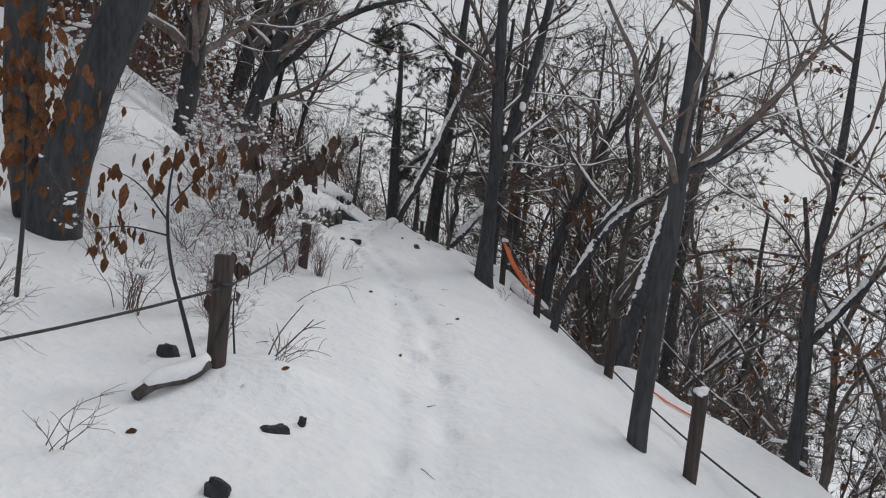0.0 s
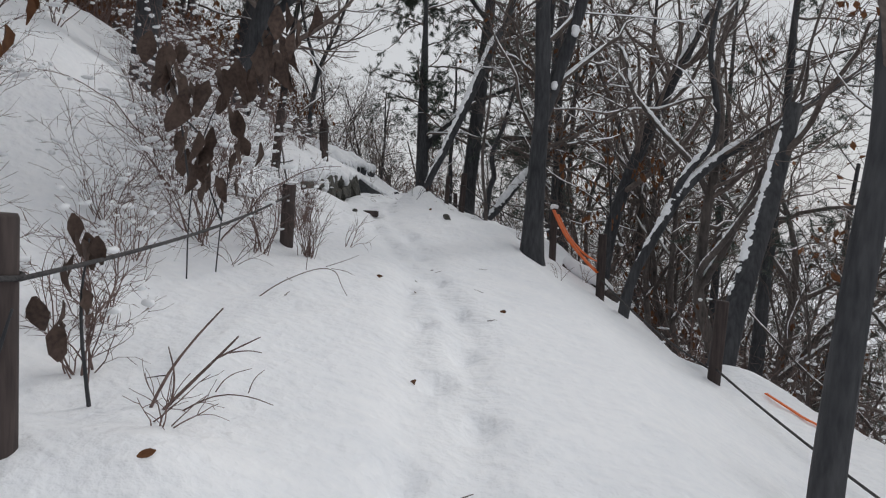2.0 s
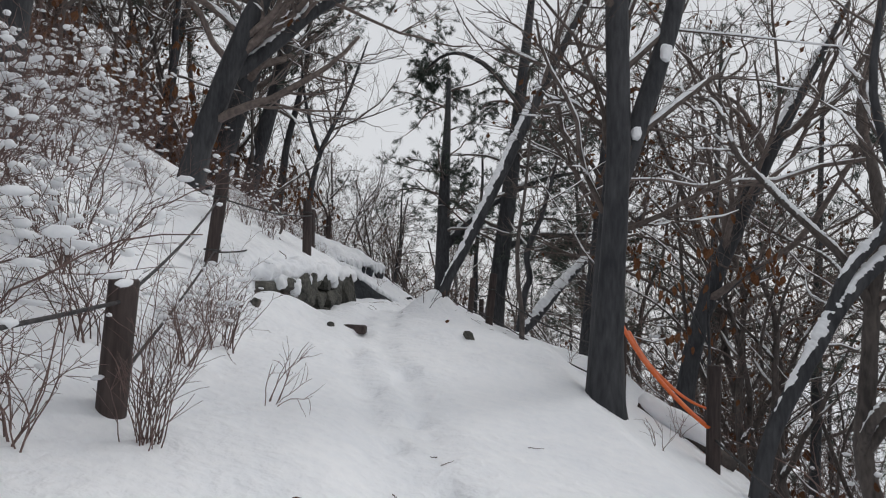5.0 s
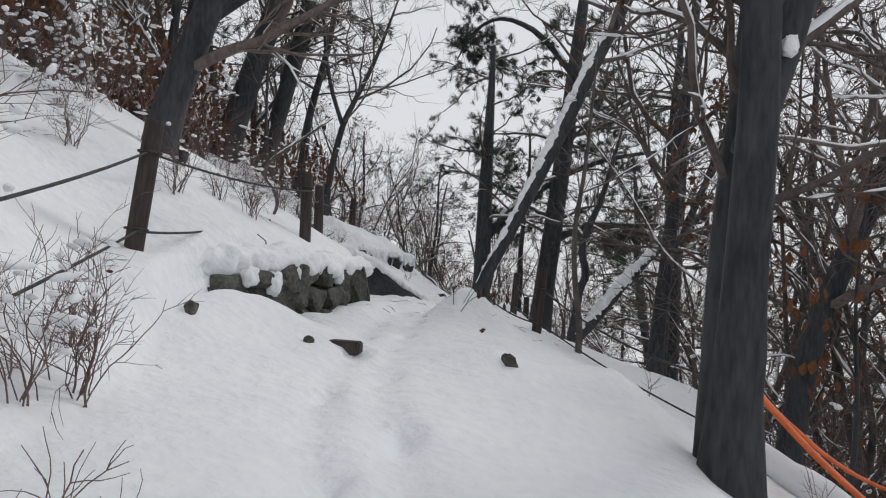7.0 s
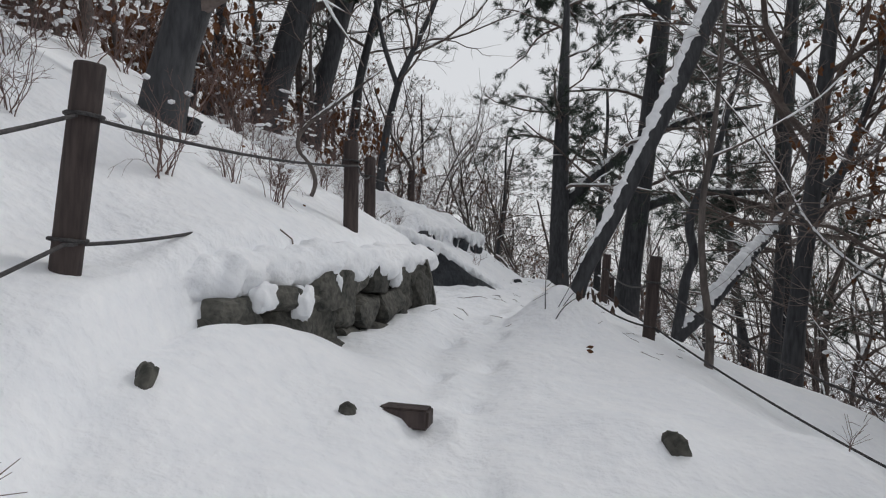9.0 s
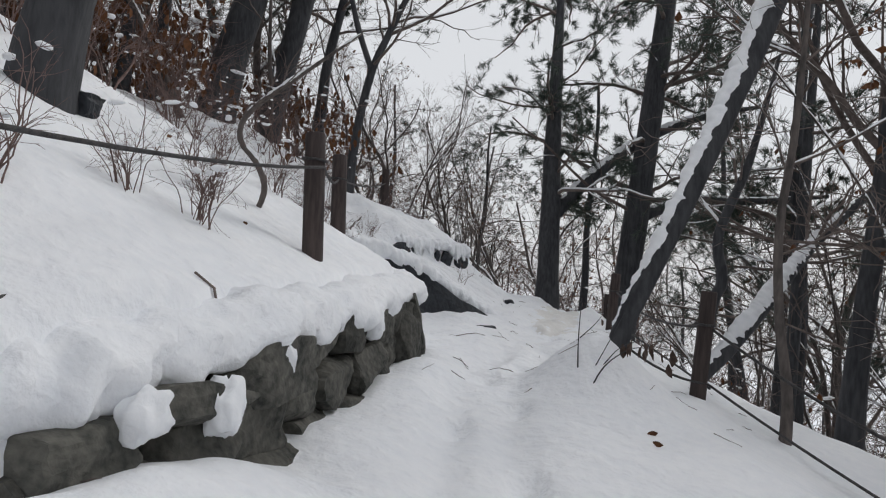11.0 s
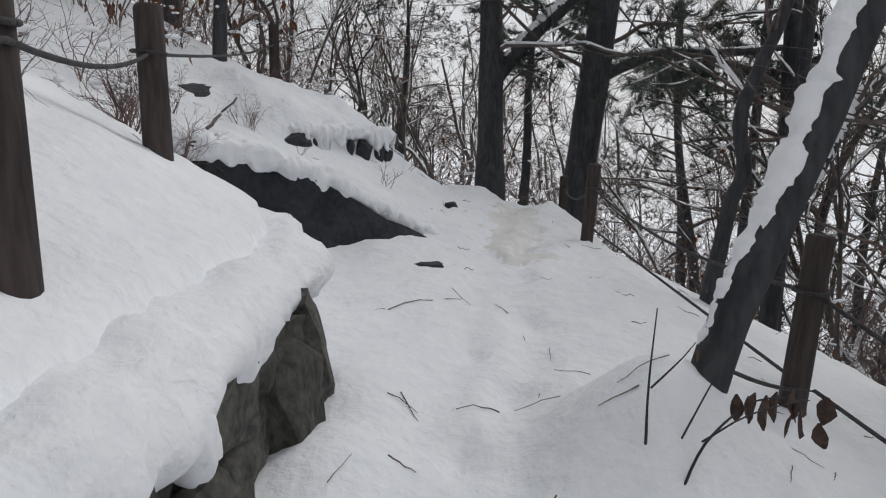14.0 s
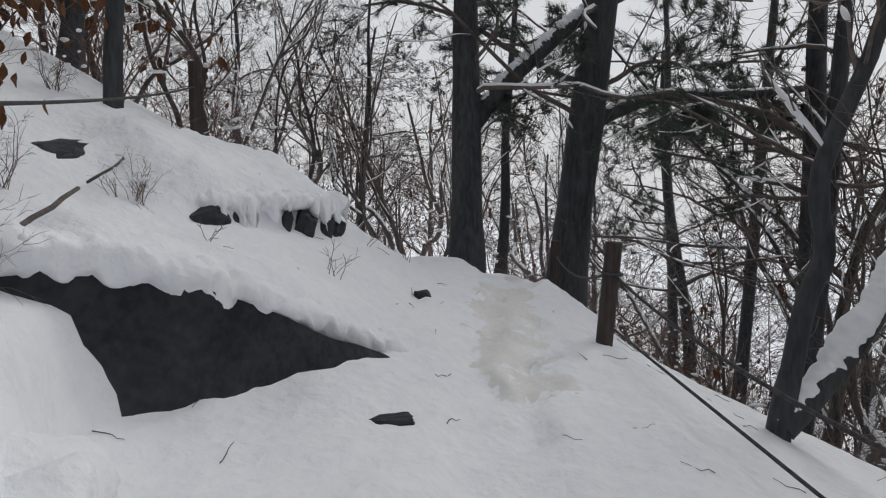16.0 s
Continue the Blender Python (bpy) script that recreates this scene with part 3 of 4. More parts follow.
near_tree("oak_tree", 37, (2.2, 13.55), [(0, 0, -0.5), (0.1, 0, 0.3), (0.25, 0.03, 0.75), (0.55, 0.05, 1.3), (0.85, 0.1, 1.85), (1.35, 0.2, 2.35), (2.4, 0.4, 2.95), (4.2, 0.8, 4.2)], [0.1, 0.08, 0.075, 0.075, 0.07, 0.07, 0.06, 0.03], LIGHT, "bare leaning oak with snow along its limb", flat_min=0.4, thick=1.1, lowest=0.55,
          more=[([(0.62, 0.06, 1.4), (0.85, 0.1, 2.1), (1.3, 0.15, 2.55), (1.35, 0.2, 3.1), (1.15, 0.3, 4.0), (1.5, 0.4, 5.5)], [0.055, 0.055, 0.05, 0.045, 0.04, 0.02])])
near_tree("oak_tree", 38, (5.0, 9.8), [(0, 0, -0.6), (0.15, 0, 1.2), (0.1, 0, 2.8), (0.4, 0.1, 4.4), (0.6, 0.2, 7)], [0.11, 0.085, 0.075, 0.062, 0.025], OAK, "bare spreading oak on the slope below the trail", flat_min=0.4,
          more=[([(0.13, 0, 1.9), (0.7, 0.1, 2.5), (1.5, 0.2, 3.4), (2.6, 0.3, 4.4)], [0.06, 0.055, 0.05, 0.02])])


near_tree("tree", 39, (-5.0, 23.7), [(0, 0, -0.4), (0.05, 0, 0.8), (0.27, 0, 1.95), (0.58, 0.05, 2.65), (0.9, 0.1, 3.4), (1.3, 0.2, 4.8)], [0.085, 0.072, 0.062, 0.052, 0.042, 0.018], [(9, 0.4, 0.5, 0.8, 7), (7, 0.5, 0.5, 0.75, 5), (5, 0.5, 0.55, 0.7, 4)], "slender bare tree spreading fine twigs on the bank", lowest=0.35,
          more=[([(0.27, 0, 1.95), (-0.05, 0.1, 2.7), (-0.3, 0.2, 3.7), (-0.4, 0.3, 4.6)], [0.05, 0.045, 0.035, 0.014])])


# ---- the wood around
def forest():
    g = np.random.RandomState(5)
    kinds = []
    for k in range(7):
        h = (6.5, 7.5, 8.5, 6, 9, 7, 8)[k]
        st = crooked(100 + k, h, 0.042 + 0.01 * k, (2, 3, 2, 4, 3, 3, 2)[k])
        # trunks of the wood wear the paler bark in place of haze
        kinds.append(("tree", tree_meshes(200 + k, st, [(7, 0.36, 0.5, 0.8, 7), (5, 0.5, 0.55, 0.75, 4), (4, 0.55, 0.6, 0.7, 3)], bark=BARK_HAZED, leaves=(0, 0.1, 0, 0.3, 0.05, 0, 0.15)[k], snow=0.45, sides=6, wander=0.26, lowest=0.25, least=0.005), "bare grey-brown crooked tree on the snowy slope"))
    for k in range(2):
        st = [stem(170 + k, 8.5 + k, 0.15, (0.05, 0.02), 0.12)]
        kinds.append(("pine_tree", tree_meshes(230 + k, st, [(14, 0.28, 0.35, 1.25, 6), (5, 0.4, 0.45, 0.8, 4), (4, 0.4, 0.5, 0.7, 2)], needles=2, snow=0.3, sides=7, lift=0.0, lowest=0.35), "dark pine with dusted boughs in the wood"))
    first = {}
    spots = []

    def scatter(n, x0, x1, y0, y1, gap, ok, pine):
        made, tries = 0, 0
        while made < n and tries < 6000:
            tries += 1
            x, y = g.uniform(x0, x1), g.uniform(y0, y1)
            if not ok(x, y) or any((x - a) ** 2 + (y - b) ** 2 < gap * gap for a, b in spots):
                continue
            spots.append((x, y))
            made += 1
            k = 7 + g.randint(2) if g.uniform() < pine else g.randint(7)
            name, rows, label = kinds[k]
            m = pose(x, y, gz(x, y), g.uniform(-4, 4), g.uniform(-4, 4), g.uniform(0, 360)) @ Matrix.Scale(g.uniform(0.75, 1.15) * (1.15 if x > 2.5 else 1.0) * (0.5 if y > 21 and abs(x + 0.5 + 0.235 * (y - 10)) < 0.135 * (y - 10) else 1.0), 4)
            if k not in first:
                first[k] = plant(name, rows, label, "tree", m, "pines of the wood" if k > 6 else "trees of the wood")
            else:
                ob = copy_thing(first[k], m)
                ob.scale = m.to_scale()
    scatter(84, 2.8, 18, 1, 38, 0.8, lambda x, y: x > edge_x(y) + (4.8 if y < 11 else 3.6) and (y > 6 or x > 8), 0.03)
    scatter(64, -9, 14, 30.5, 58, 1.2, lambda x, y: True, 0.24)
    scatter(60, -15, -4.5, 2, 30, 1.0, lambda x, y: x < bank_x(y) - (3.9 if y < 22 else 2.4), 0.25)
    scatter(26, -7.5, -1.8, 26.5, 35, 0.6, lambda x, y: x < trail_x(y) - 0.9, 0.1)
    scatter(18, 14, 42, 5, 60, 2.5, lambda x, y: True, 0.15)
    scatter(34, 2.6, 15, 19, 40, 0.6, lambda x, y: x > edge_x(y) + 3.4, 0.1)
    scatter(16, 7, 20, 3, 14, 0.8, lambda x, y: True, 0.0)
    scatter(22, -13, -6, 13, 27, 0.7, lambda x, y: x < bank_x(y) - 4.0, 0.2)


forest()


# ---------------------------------------------------------------- fence posts and ropes
def post(x, y, h, lean=(0, 0), r=0.068, cap=False, group="posts of the rope fence"):
    z = gz(x, y)
    s = Soup()
    np.random.seed(int(abs(x * 100 + y * 37)))
    zz = np.array([-0.4, 0, h * 0.5, h - 0.012, h])
    p = np.stack([lean[0] * zz, lean[1] * zz, zz], 1)
    tube(s, p, [r, r, r * 0.99, r * 0.98, r * 0.9], 16, 0.02)
    ob = tagged(new("fence_post", s.mesh("fence_post", POST)), "round weathered dark brown wooden fence post in snow", "post", group)
    ob.location = (x, y, z)
    return ob


post(-1.5, 4.93, 0.76, (0.03, 0.0))
post(-1.86, 9.77, 0.6, (0.04, 0))
post(-3.13, 13.77, 0.92, (0.1, 0))
post(-3.1, 17.23, 0.8, (-0.05, 0.06))
post(-3.52, 18.95, 0.68, (-0.06, 0.1))
post(-4.75, 25.0, 0.75, (0, 0))
CAPPED = [post(2.57, 6.85, 0.86, (0.05, 0))]
post(2.53, 10.2, 0.85, (0.05, 0))
post(1.96, 13.9, 1.0, (0, 0))
CAPPED.append(post(1.46, 16.35, 1.0, (0, 0)))
post(-0.36, 19.12, 0.9, (0.06, 0.03))
post(-0.88, 23.15, 0.82, (0.05, 0))
post(-0.75, 27.0, 0.8, (0, 0))


def strand(name, pts, sag, r, material, label, category, flat=1.0, wrap=()):
    """A rope or tape through the points, hanging a little between them."""
    s, q = Soup(), []
    for a, b in zip(pts[:-1], pts[1:]):
        for i in range(10):
            t = i / 10
            p = np.array(a) * (1 - t) + np.array(b) * t
            p[2] -= sag * 4 * t * (1 - t)
            q.append(p)
    q.append(np.array(pts[-1], float))
    tube(s, q, r, 7, 0.04, True, flat)
    ob = thing(name, label, category, "ropes of the fence" if name == "rope" else "")
    part("strand", s, material, ob)
    for x, y, z in wrap:
        w = Soup()
        a = np.linspace(0, 2 * np.pi, 17)
        tube(w, np.stack([x + 0.078 * np.cos(a), y + 0.078 * np.sin(a), z + 0.012 * np.sin(a * 0.5)], 1), r, 6, 0, False)
        part("knot", w, material, ob)
    return ob


def over(x, y, h):
    return (x, y, gz(x, y) + h)


RL = "dark grey rope strung between fence posts above snow"
strand("rope", [(-2.9, 2.2, 0.95), over(-1.44, 4.9, 0.56), over(-1.82, 9.7, 0.52), over(-3.05, 13.72, 0.7), over(-3.05, 17.22, 0.6), over(-3.55, 18.98, 0.45), over(-4.75, 25.0, 0.5)], 0.06, 0.0095, ROPE, RL, "rope", wrap=[over(-1.485, 4.93, 0.56), over(-3.06, 13.77, 0.7), over(-3.13, 17.26, 0.6), over(-3.56, 19.0, 0.45)])
strand("rope", [over(-1.9, 9.9, 0.12), over(-3.06, 13.68, 0.14), over(-3.1, 15.2, -0.04)], 0.03, 0.0095, ROPE, RL, "rope", wrap=[over(-3.12, 13.77, 0.14)])
strand("rope", [over(2.53, 10.14, 0.15), over(3.2, 6.6, 0.25), over(3.3, 4.0, 0.2)], 0.06, 0.012, ROPE, RL, "rope")
strand("rope", [over(1.96, 13.82, 0.3), over(2.55, 10.24, 0.1)], 0.08, 0.012, ROPE, RL, "rope")
strand("rope", [over(-0.96, 18.75, 0.22), over(-0.3, 19.03, 0.14), over(1.3, 16.6, 0.12)], 0.05, 0.0105, ROPE, RL, "rope")
strand("rope", [over(-0.84, 23.05, 0.16), over(-0.25, 19.2, 0.1)], 0.0, 0.0105, ROPE, RL, "rope")
strand("rope", [over(-0.75, 26.9, 0.6), over(-0.84, 23.2, 0.58), over(-0.3, 19.16, 0.62), over(1.4, 16.4, 0.6)], 0.14, 0.012, ROPE, RL, "rope", wrap=[over(-0.33, 19.14, 0.62), over(-0.84, 23.15, 0.58)])
TL = "bright orange plastic warning tape tied between posts"
strand("warning_tape", [(1.44, 16.35, 1.2), (1.58, 15.0, 0.72), (1.9, 13.85, 0.3)], 0.03, 0.035, ORANGE, TL, "tape", 0.35)
strand("warning_tape", [(1.52, 16.2, 1.1), (1.72, 15.0, 0.62), (2.0, 13.95, 0.45)], 0.06, 0.028, ORANGE, TL, "tape", 0.35)
strand("warning_tape", [over(3.07, 10.2, 0.03), over(3.25, 9.75, 0.02), over(3.45, 9.25, 0.03)], 0.0, 0.022, ORANGE, "orange plastic tape lying across the snow", "tape", 0.35)


# ---------------------------------------------------------------- stones
def stone_mesh(seed, sx, sy, sz, material, boxy=0.55, rough=0.1, cuts=3):
    """An angular lump of rock, its faces broken and its edges worn."""
    g = np.random.RandomState(seed)
    bm = bmesh.new()
    bmesh.ops.create_cube(bm, size=2)
    bmesh.ops.subdivide_edges(bm, edges=bm.edges[:], cuts=cuts, use_grid_fill=True)
    planes = [(v / np.linalg.norm(v), g.uniform(0.78, 1.05)) for v in g.normal(0, 1, (12, 3))]
    off = Vector(g.uniform(0, 50, 3))
    for v in bm.verts:
        c = v.co
        ball = c.normalized() * 1.25
        p = np.array(c.lerp(ball, 1 - boxy))
        for n, d in planes:
            k = p.dot(n) - d * 1.15
            if k > 0:
                p -= n * k * 0.95
        q = Vector(p)
        q += noise.noise_vector(q * 1.7 + off) * rough
        q += noise.noise_vector(q * 5 + off) * rough * 0.35
        v.co = (q.x * sx, q.y * sy, q.z * sz)
    me = bpy.data.meshes.new("stone")
    bm.to_mesh(me)
    bm.free()
    me.materials.append(material)
    return me


def rock(seed, at, size, turn, label, material=STONE, name="rock"):
    ob = tagged(new(name, stone_mesh(seed, *size, material, 0.8, 0.2, 5)), label, "rock")
    ob.matrix_basis = pose(*at, *turn)
    return ob


# the dry-stone wall that holds the bank, and the snow that overhangs it
def stone_wall():
    g = np.random.RandomState(12)
    wall = thing("retaining_wall", "low dry-stone wall of dark mossy blocks under snow", "wall", kind="structure")
    k = 0
    for course, (y, z0, h) in enumerate(((15.0, 0.95, 0.27), (14.42, 1.2, 0.26), (14.5, 1.44, 0.25))):
        while y < 17.85:
            w = g.uniform(0.38, 0.66)
            hh = h * g.uniform(0.94, 1.08)
            mid = y + w / 2
            low = z0 + float(np.interp(mid, [14, 14.6, 15.4, 18], [0.02, -0.03, 0.0, 0.02]))
            if course == 2 and mid < 15.2:
                hh *= 0.62
            face = float(np.interp(mid, [14.1, 14.5, 15.3, 18], [-2.87, -2.76, -2.63, -2.62]))
            turn = math.degrees(math.atan2(0.24, 1.2)) if mid < 15.3 else 0
            o = part("stone", stone_mesh(300 + k, 0.19, w * 0.52, hh * 0.54, STONE, 0.93, 0.1, 7), None, wall)
            o.matrix_basis = pose(face - 0.17 + g.uniform(-0.05, 0.035) - 0.015 * course, mid, low + hh / 2, g.uniform(-6, 6), g.uniform(-9, 5), g.uniform(-8, 8) - turn)
            k += 1
            y += w * 0.98
    for seed, at, size, turn in ((391, (-2.76, 18.36, 1.44), (0.17, 0.24, 0.29), (5, -12, 14)), (392, (-2.7, 17.98, 1.4), (0.15, 0.15, 0.26), (-6, -6, -8)), (393, (-2.76, 18.2, 1.12), (0.2, 0.36, 0.2), (0, 0, 4))):
        o = part("stone", stone_mesh(seed, *size, STONE, 0.85, 0.12, 7), None, wall)
        o.matrix_basis = pose(*at, *turn)
    for k, (y, z, a, b) in enumerate(((15.25, 1.5, 0.07, 0.1), (17.2, 1.62, 0.05, 0.09), (15.75, 1.62, 0.06, 0.1), (14.85, 1.56, 0.09, 0.08))):
        clump(wall, 820 + k, (-2.66 if y > 15 else -2.72, y, z), (0.06, a, b))


stone_wall()


def snow_lip(name, pts, r, label, seed, squash=0.75, drop=0.06):
    """A soft, uneven roll of snow along an edge, bulging over it."""
    g = np.random.RandomState(seed)
    pts = np.array(pts, float)
    n = 150
    t = np.linspace(0, len(pts) - 1, n)
    k = np.arange(len(pts))
    q = np.stack([(np.interp(t - 0.25, k, pts[:, c]) + np.interp(t, k, pts[:, c]) + np.interp(t + 0.25, k, pts[:, c])) / 3 for c in range(3)], 1)
    s = Soup()
    sides = 22
    ang = np.arange(sides) * 2 * np.pi / sides
    d = np.gradient(q, axis=0)
    d[:, 2] = 0
    d /= np.linalg.norm(d, axis=1)[:, None]
    nrm = np.stack([d[:, 1], -d[:, 0], 0 * d[:, 0]], 1)
    off = g.uniform(0, 30)
    verts = []
    for i in range(n):
        end = min(1, 2.6 * math.sin(math.pi * i / (n - 1)) + 0.1)
        a = noise.noise(Vector((i * 0.11 + off, 0, 0)))
        sagging = drop * max(0, noise.noise(Vector((i * 0.16, off, 3)))) * 2.2
        for j in range(sides):
            c, z = math.cos(ang[j]), math.sin(ang[j])
            fine = noise.noise(Vector((i * 0.3 + off, c * 1.6, z * 1.6)))
            finer = noise.noise(Vector((i * 0.75, c * 4, z * 4 + off)))
            rr = r * end * (1 + 0.3 * a + 0.3 * fine + 0.16 * finer)
            zz = z * rr * squash
            if c > 0.1 and z < 0.2:
                zz -= sagging * c
            verts.append(q[i] + nrm[i] * c * rr * 1.1 + np.array([0, 0, zz]))
    faces = []
    for i in range(n - 1):
        for j in range(sides):
            kk = (j + 1) % sides
            faces.append((i * sides + j, i * sides + kk, (i + 1) * sides + kk, (i + 1) * sides + j))
    faces += [tuple(range(sides))[::-1], tuple((n - 1) * sides + j for j in range(sides))]
    s.put(verts, faces)
    return tagged(new(name, s.mesh(name, SNOW)), label, "snow", kind="structure")


snow_lip("snow_cap", [(-3.2, 14.0, 1.58), (-3.02, 14.5, 1.63), (-2.95, 14.9, 1.68), (-2.86, 15.4, 1.72), (-2.82, 16.0, 1.74), (-2.82, 16.6, 1.73), (-2.83, 17.2, 1.73), (-2.83, 17.9, 1.74), (-2.84, 18.5, 1.73), (-2.92, 18.95, 1.72), (-3.15, 19.2, 1.78), (-3.45, 19.5, 1.8)], 0.18, "thick overhanging snow along the top of the wall", 4, 0.8, 0.1)

# the dark slab below the bank and the stones about it
def slab():
    bm = bmesh.new()
    for p in ((-4.05, 20.4, 2.12), (-3.6, 20.8, 1.99), (-3.22, 21.15, 1.82), (-2.87, 21.75, 1.46), (-2.33, 22.15, 1.14), (-3.95, 20.36, 1.2), (-3.55, 20.7, 1.1), (-3.18, 21.03, 1.0), (-2.8, 21.66, 0.9), (-2.33, 22.1, 0.85),
              (-4.6, 21.2, 1.95), (-3.7, 22.3, 1.4), (-2.6, 23.0, 0.95), (-4.0, 21.7, 1.0), (-2.7, 23.0, 0.8)):
        bm.verts.new(p)
    bmesh.ops.convex_hull(bm, input=bm.verts[:])
    bmesh.ops.triangulate(bm, faces=bm.faces[:])
    bmesh.ops.subdivide_edges(bm, edges=bm.edges[:], cuts=7, use_grid_fill=True)
    for v in bm.verts:
        v.co += noise.noise_vector(v.co * 2.2) * 0.06 + noise.noise_vector(v.co * 7) * 0.025
    me = bpy.data.meshes.new("rock_slab")
    bm.to_mesh(me)
    bm.free()
    me.materials.append(SLATE)
    tagged(new("rock_slab", me), "great dark wet rock slab leaning out of the snowy bank", "rock")


slab()
snow_lip("snow_cap", [(-4.4, 20.3, 2.2), (-4.0, 20.52, 2.16), (-3.6, 20.92, 2.03), (-3.25, 21.28, 1.86), (-2.92, 21.85, 1.52), (-2.6, 22.15, 1.3), (-2.2, 22.4, 1.12)], 0.13, "crust of snow along the top of the rock slab", 9, 0.8, 0.09)
for k, (t, a, b, c) in enumerate(((0.0, 0.1, 0.17, 0.09), (0.28, 0.06, 0.08, 0.085), (0.8, 0.06, 0.07, 0.12), (1.0, 0.085, 0.1, 0.15), (1.25, 0.075, 0.09, 0.15), (1.42, 0.06, 0.08, 0.12))):
    x, y = -3.9 + 0.5 * t + 0.02, 22.7 + 0.866 * t
    rock(400 + k, (x, y, gz(x + 0.12, y - 0.07) + 0.07), (a, b, c), (5, 8 * k, 20 * k - 30), "dark stone showing through snow on the bank", SLATE)
snow_lip("snow_cap", [(-4.15, 22.6, 2.16), (-3.86, 22.8, 2.18), (-3.7, 23.05, 2.16), (-3.5, 23.4, 2.14), (-3.3, 23.75, 2.12), (-3.18, 24.0, 2.1), (-3.1, 24.25, 2.0)], 0.1, "ragged snow hanging over a rocky ledge", 14, 0.8, 0.2)
rock(410, (-4.9, 22.65, 2.48), (0.2, 0.5, 0.13), (4, 6, 4), "flat dark rock jutting from the bank", SLATE)
rock(420, (-2.35, 23.6, gz(-2.35, 23.6) - 0.03), (0.09, 0.07, 0.07), (0, 10, 50), "small dark stone showing through the bank snow", SLATE)
rock(412, (-2.4, 21.05, gz(-2.4, 21.05) - 0.012), (0.12, 0.06, 0.03), (0, 0, 15), "thin dark stone edge under snow", SLATE)
rock(413, (-0.47, 14.43, gz(-0.47, 14.43) - 0.06), (0.045, 0.06, 0.11), (10, -18, 20), "dark stone poking out of a snow mound")
rock(414, (-1.95, 14.2, gz(-1.95, 14.2) - 0.01), (0.04, 0.04, 0.05), (0, 0, 10), "small dark stone beside the buried step")
rock(415, (-2.57, 13.56, gz(-2.57, 13.56) - 0.02), (0.035, 0.07, 0.08), (0, 20, 40), "dark stone at the snowed wall end")
rock(421, (-0.8, 4.45, gz(-0.8, 4.45) - 0.03), (0.025, 0.03, 0.07), (0, 12, 20), "thin dark stone tip in the snow", SLATE)
rock(416, (-0.93, 4.28, gz(-0.93, 4.28) - 0.035), (0.08, 0.05, 0.06), (0, 0, 35), "ragged dark stone breaking through the snow", SLATE)
rock(417, (-1.01, 3.42, gz(-1.01, 3.42) - 0.07), (0.06, 0.07, 0.12), (0, 10, 0), "dark blue-grey stone tip in the snow", SLATE)
rock(418, (-4.74, 17.0, gz(-4.74, 17.0) + 0.0), (0.17, 0.13, 0.1), (0, 5, 10), "dark stone capped with snow on the bank", SLATE)
rock(419, (-1.93, 5.2, gz(-1.93, 5.2) - 0.0), (0.07, 0.06, 0.08), (0, 5, 40), "dark hollow stone beside the post foot", SLATE)


def block_step():
    bm = bmesh.new()
    bmesh.ops.create_cube(bm, size=1)
    for v in bm.verts:
        v.co = (v.co.x * 0.25, v.co.y * 0.12, v.co.z * 0.1)
    bmesh.ops.bevel(bm, geom=bm.edges[:], offset=0.012, segments=2, affect="EDGES")
    for v in bm.verts:
        v.co += noise.noise_vector(v.co * 14) * 0.006
    me = bpy.data.meshes.new("wooden_step")
    bm.to_mesh(me)
    bm.free()
    me.materials.append(POST)
    ob = tagged(new("wooden_step", me), "dark end of a timber step under snow", "step")
    ob.matrix_basis = pose(-1.72, 14.38, gz(-1.72, 14.3) + 0.005, 3, 0, 2)


block_step()


def log(a, b, r, label):
    s = Soup()
    n = 9
    a, b = np.array(a), np.array(b)
    q = [a + (b - a) * i / (n - 1) + np.array([0, 0, 0.02 * math.sin(i * 0.8)]) for i in range(n)]
    np.random.seed(3)
    tube(s, q, r * np.linspace(0.8, 1.1, n), 12, 0.08)
    ob = thing("log", label, "log")
    part("wood", s, BARK_HAZED, ob)
    c = Soup()
    q2 = [p + np.array([0, 0, r * 0.85]) for p in q]
    tube(c, q2[1:], r * 1.15 * np.array([0.6, 0.9, 1.1, 1.2, 1.2, 1.1, 1.0, 0.8]), 10, 0.1)
    part("snow", c, SNOW_CAP, ob, "snow heaped on the log")


log((-1.82, 4.38, gz(-1.82, 4.38) + 0.03), (-1.52, 4.8, gz(-1.52, 4.8) + 0.07), 0.045, "short fallen log under snow beside the post")
log((2.35, 14.6, gz(2.35, 14.6) + 0.05), (1.7, 16.0, gz(1.7, 16.0) + 0.08), 0.1, "fallen log with snow beside the fence")


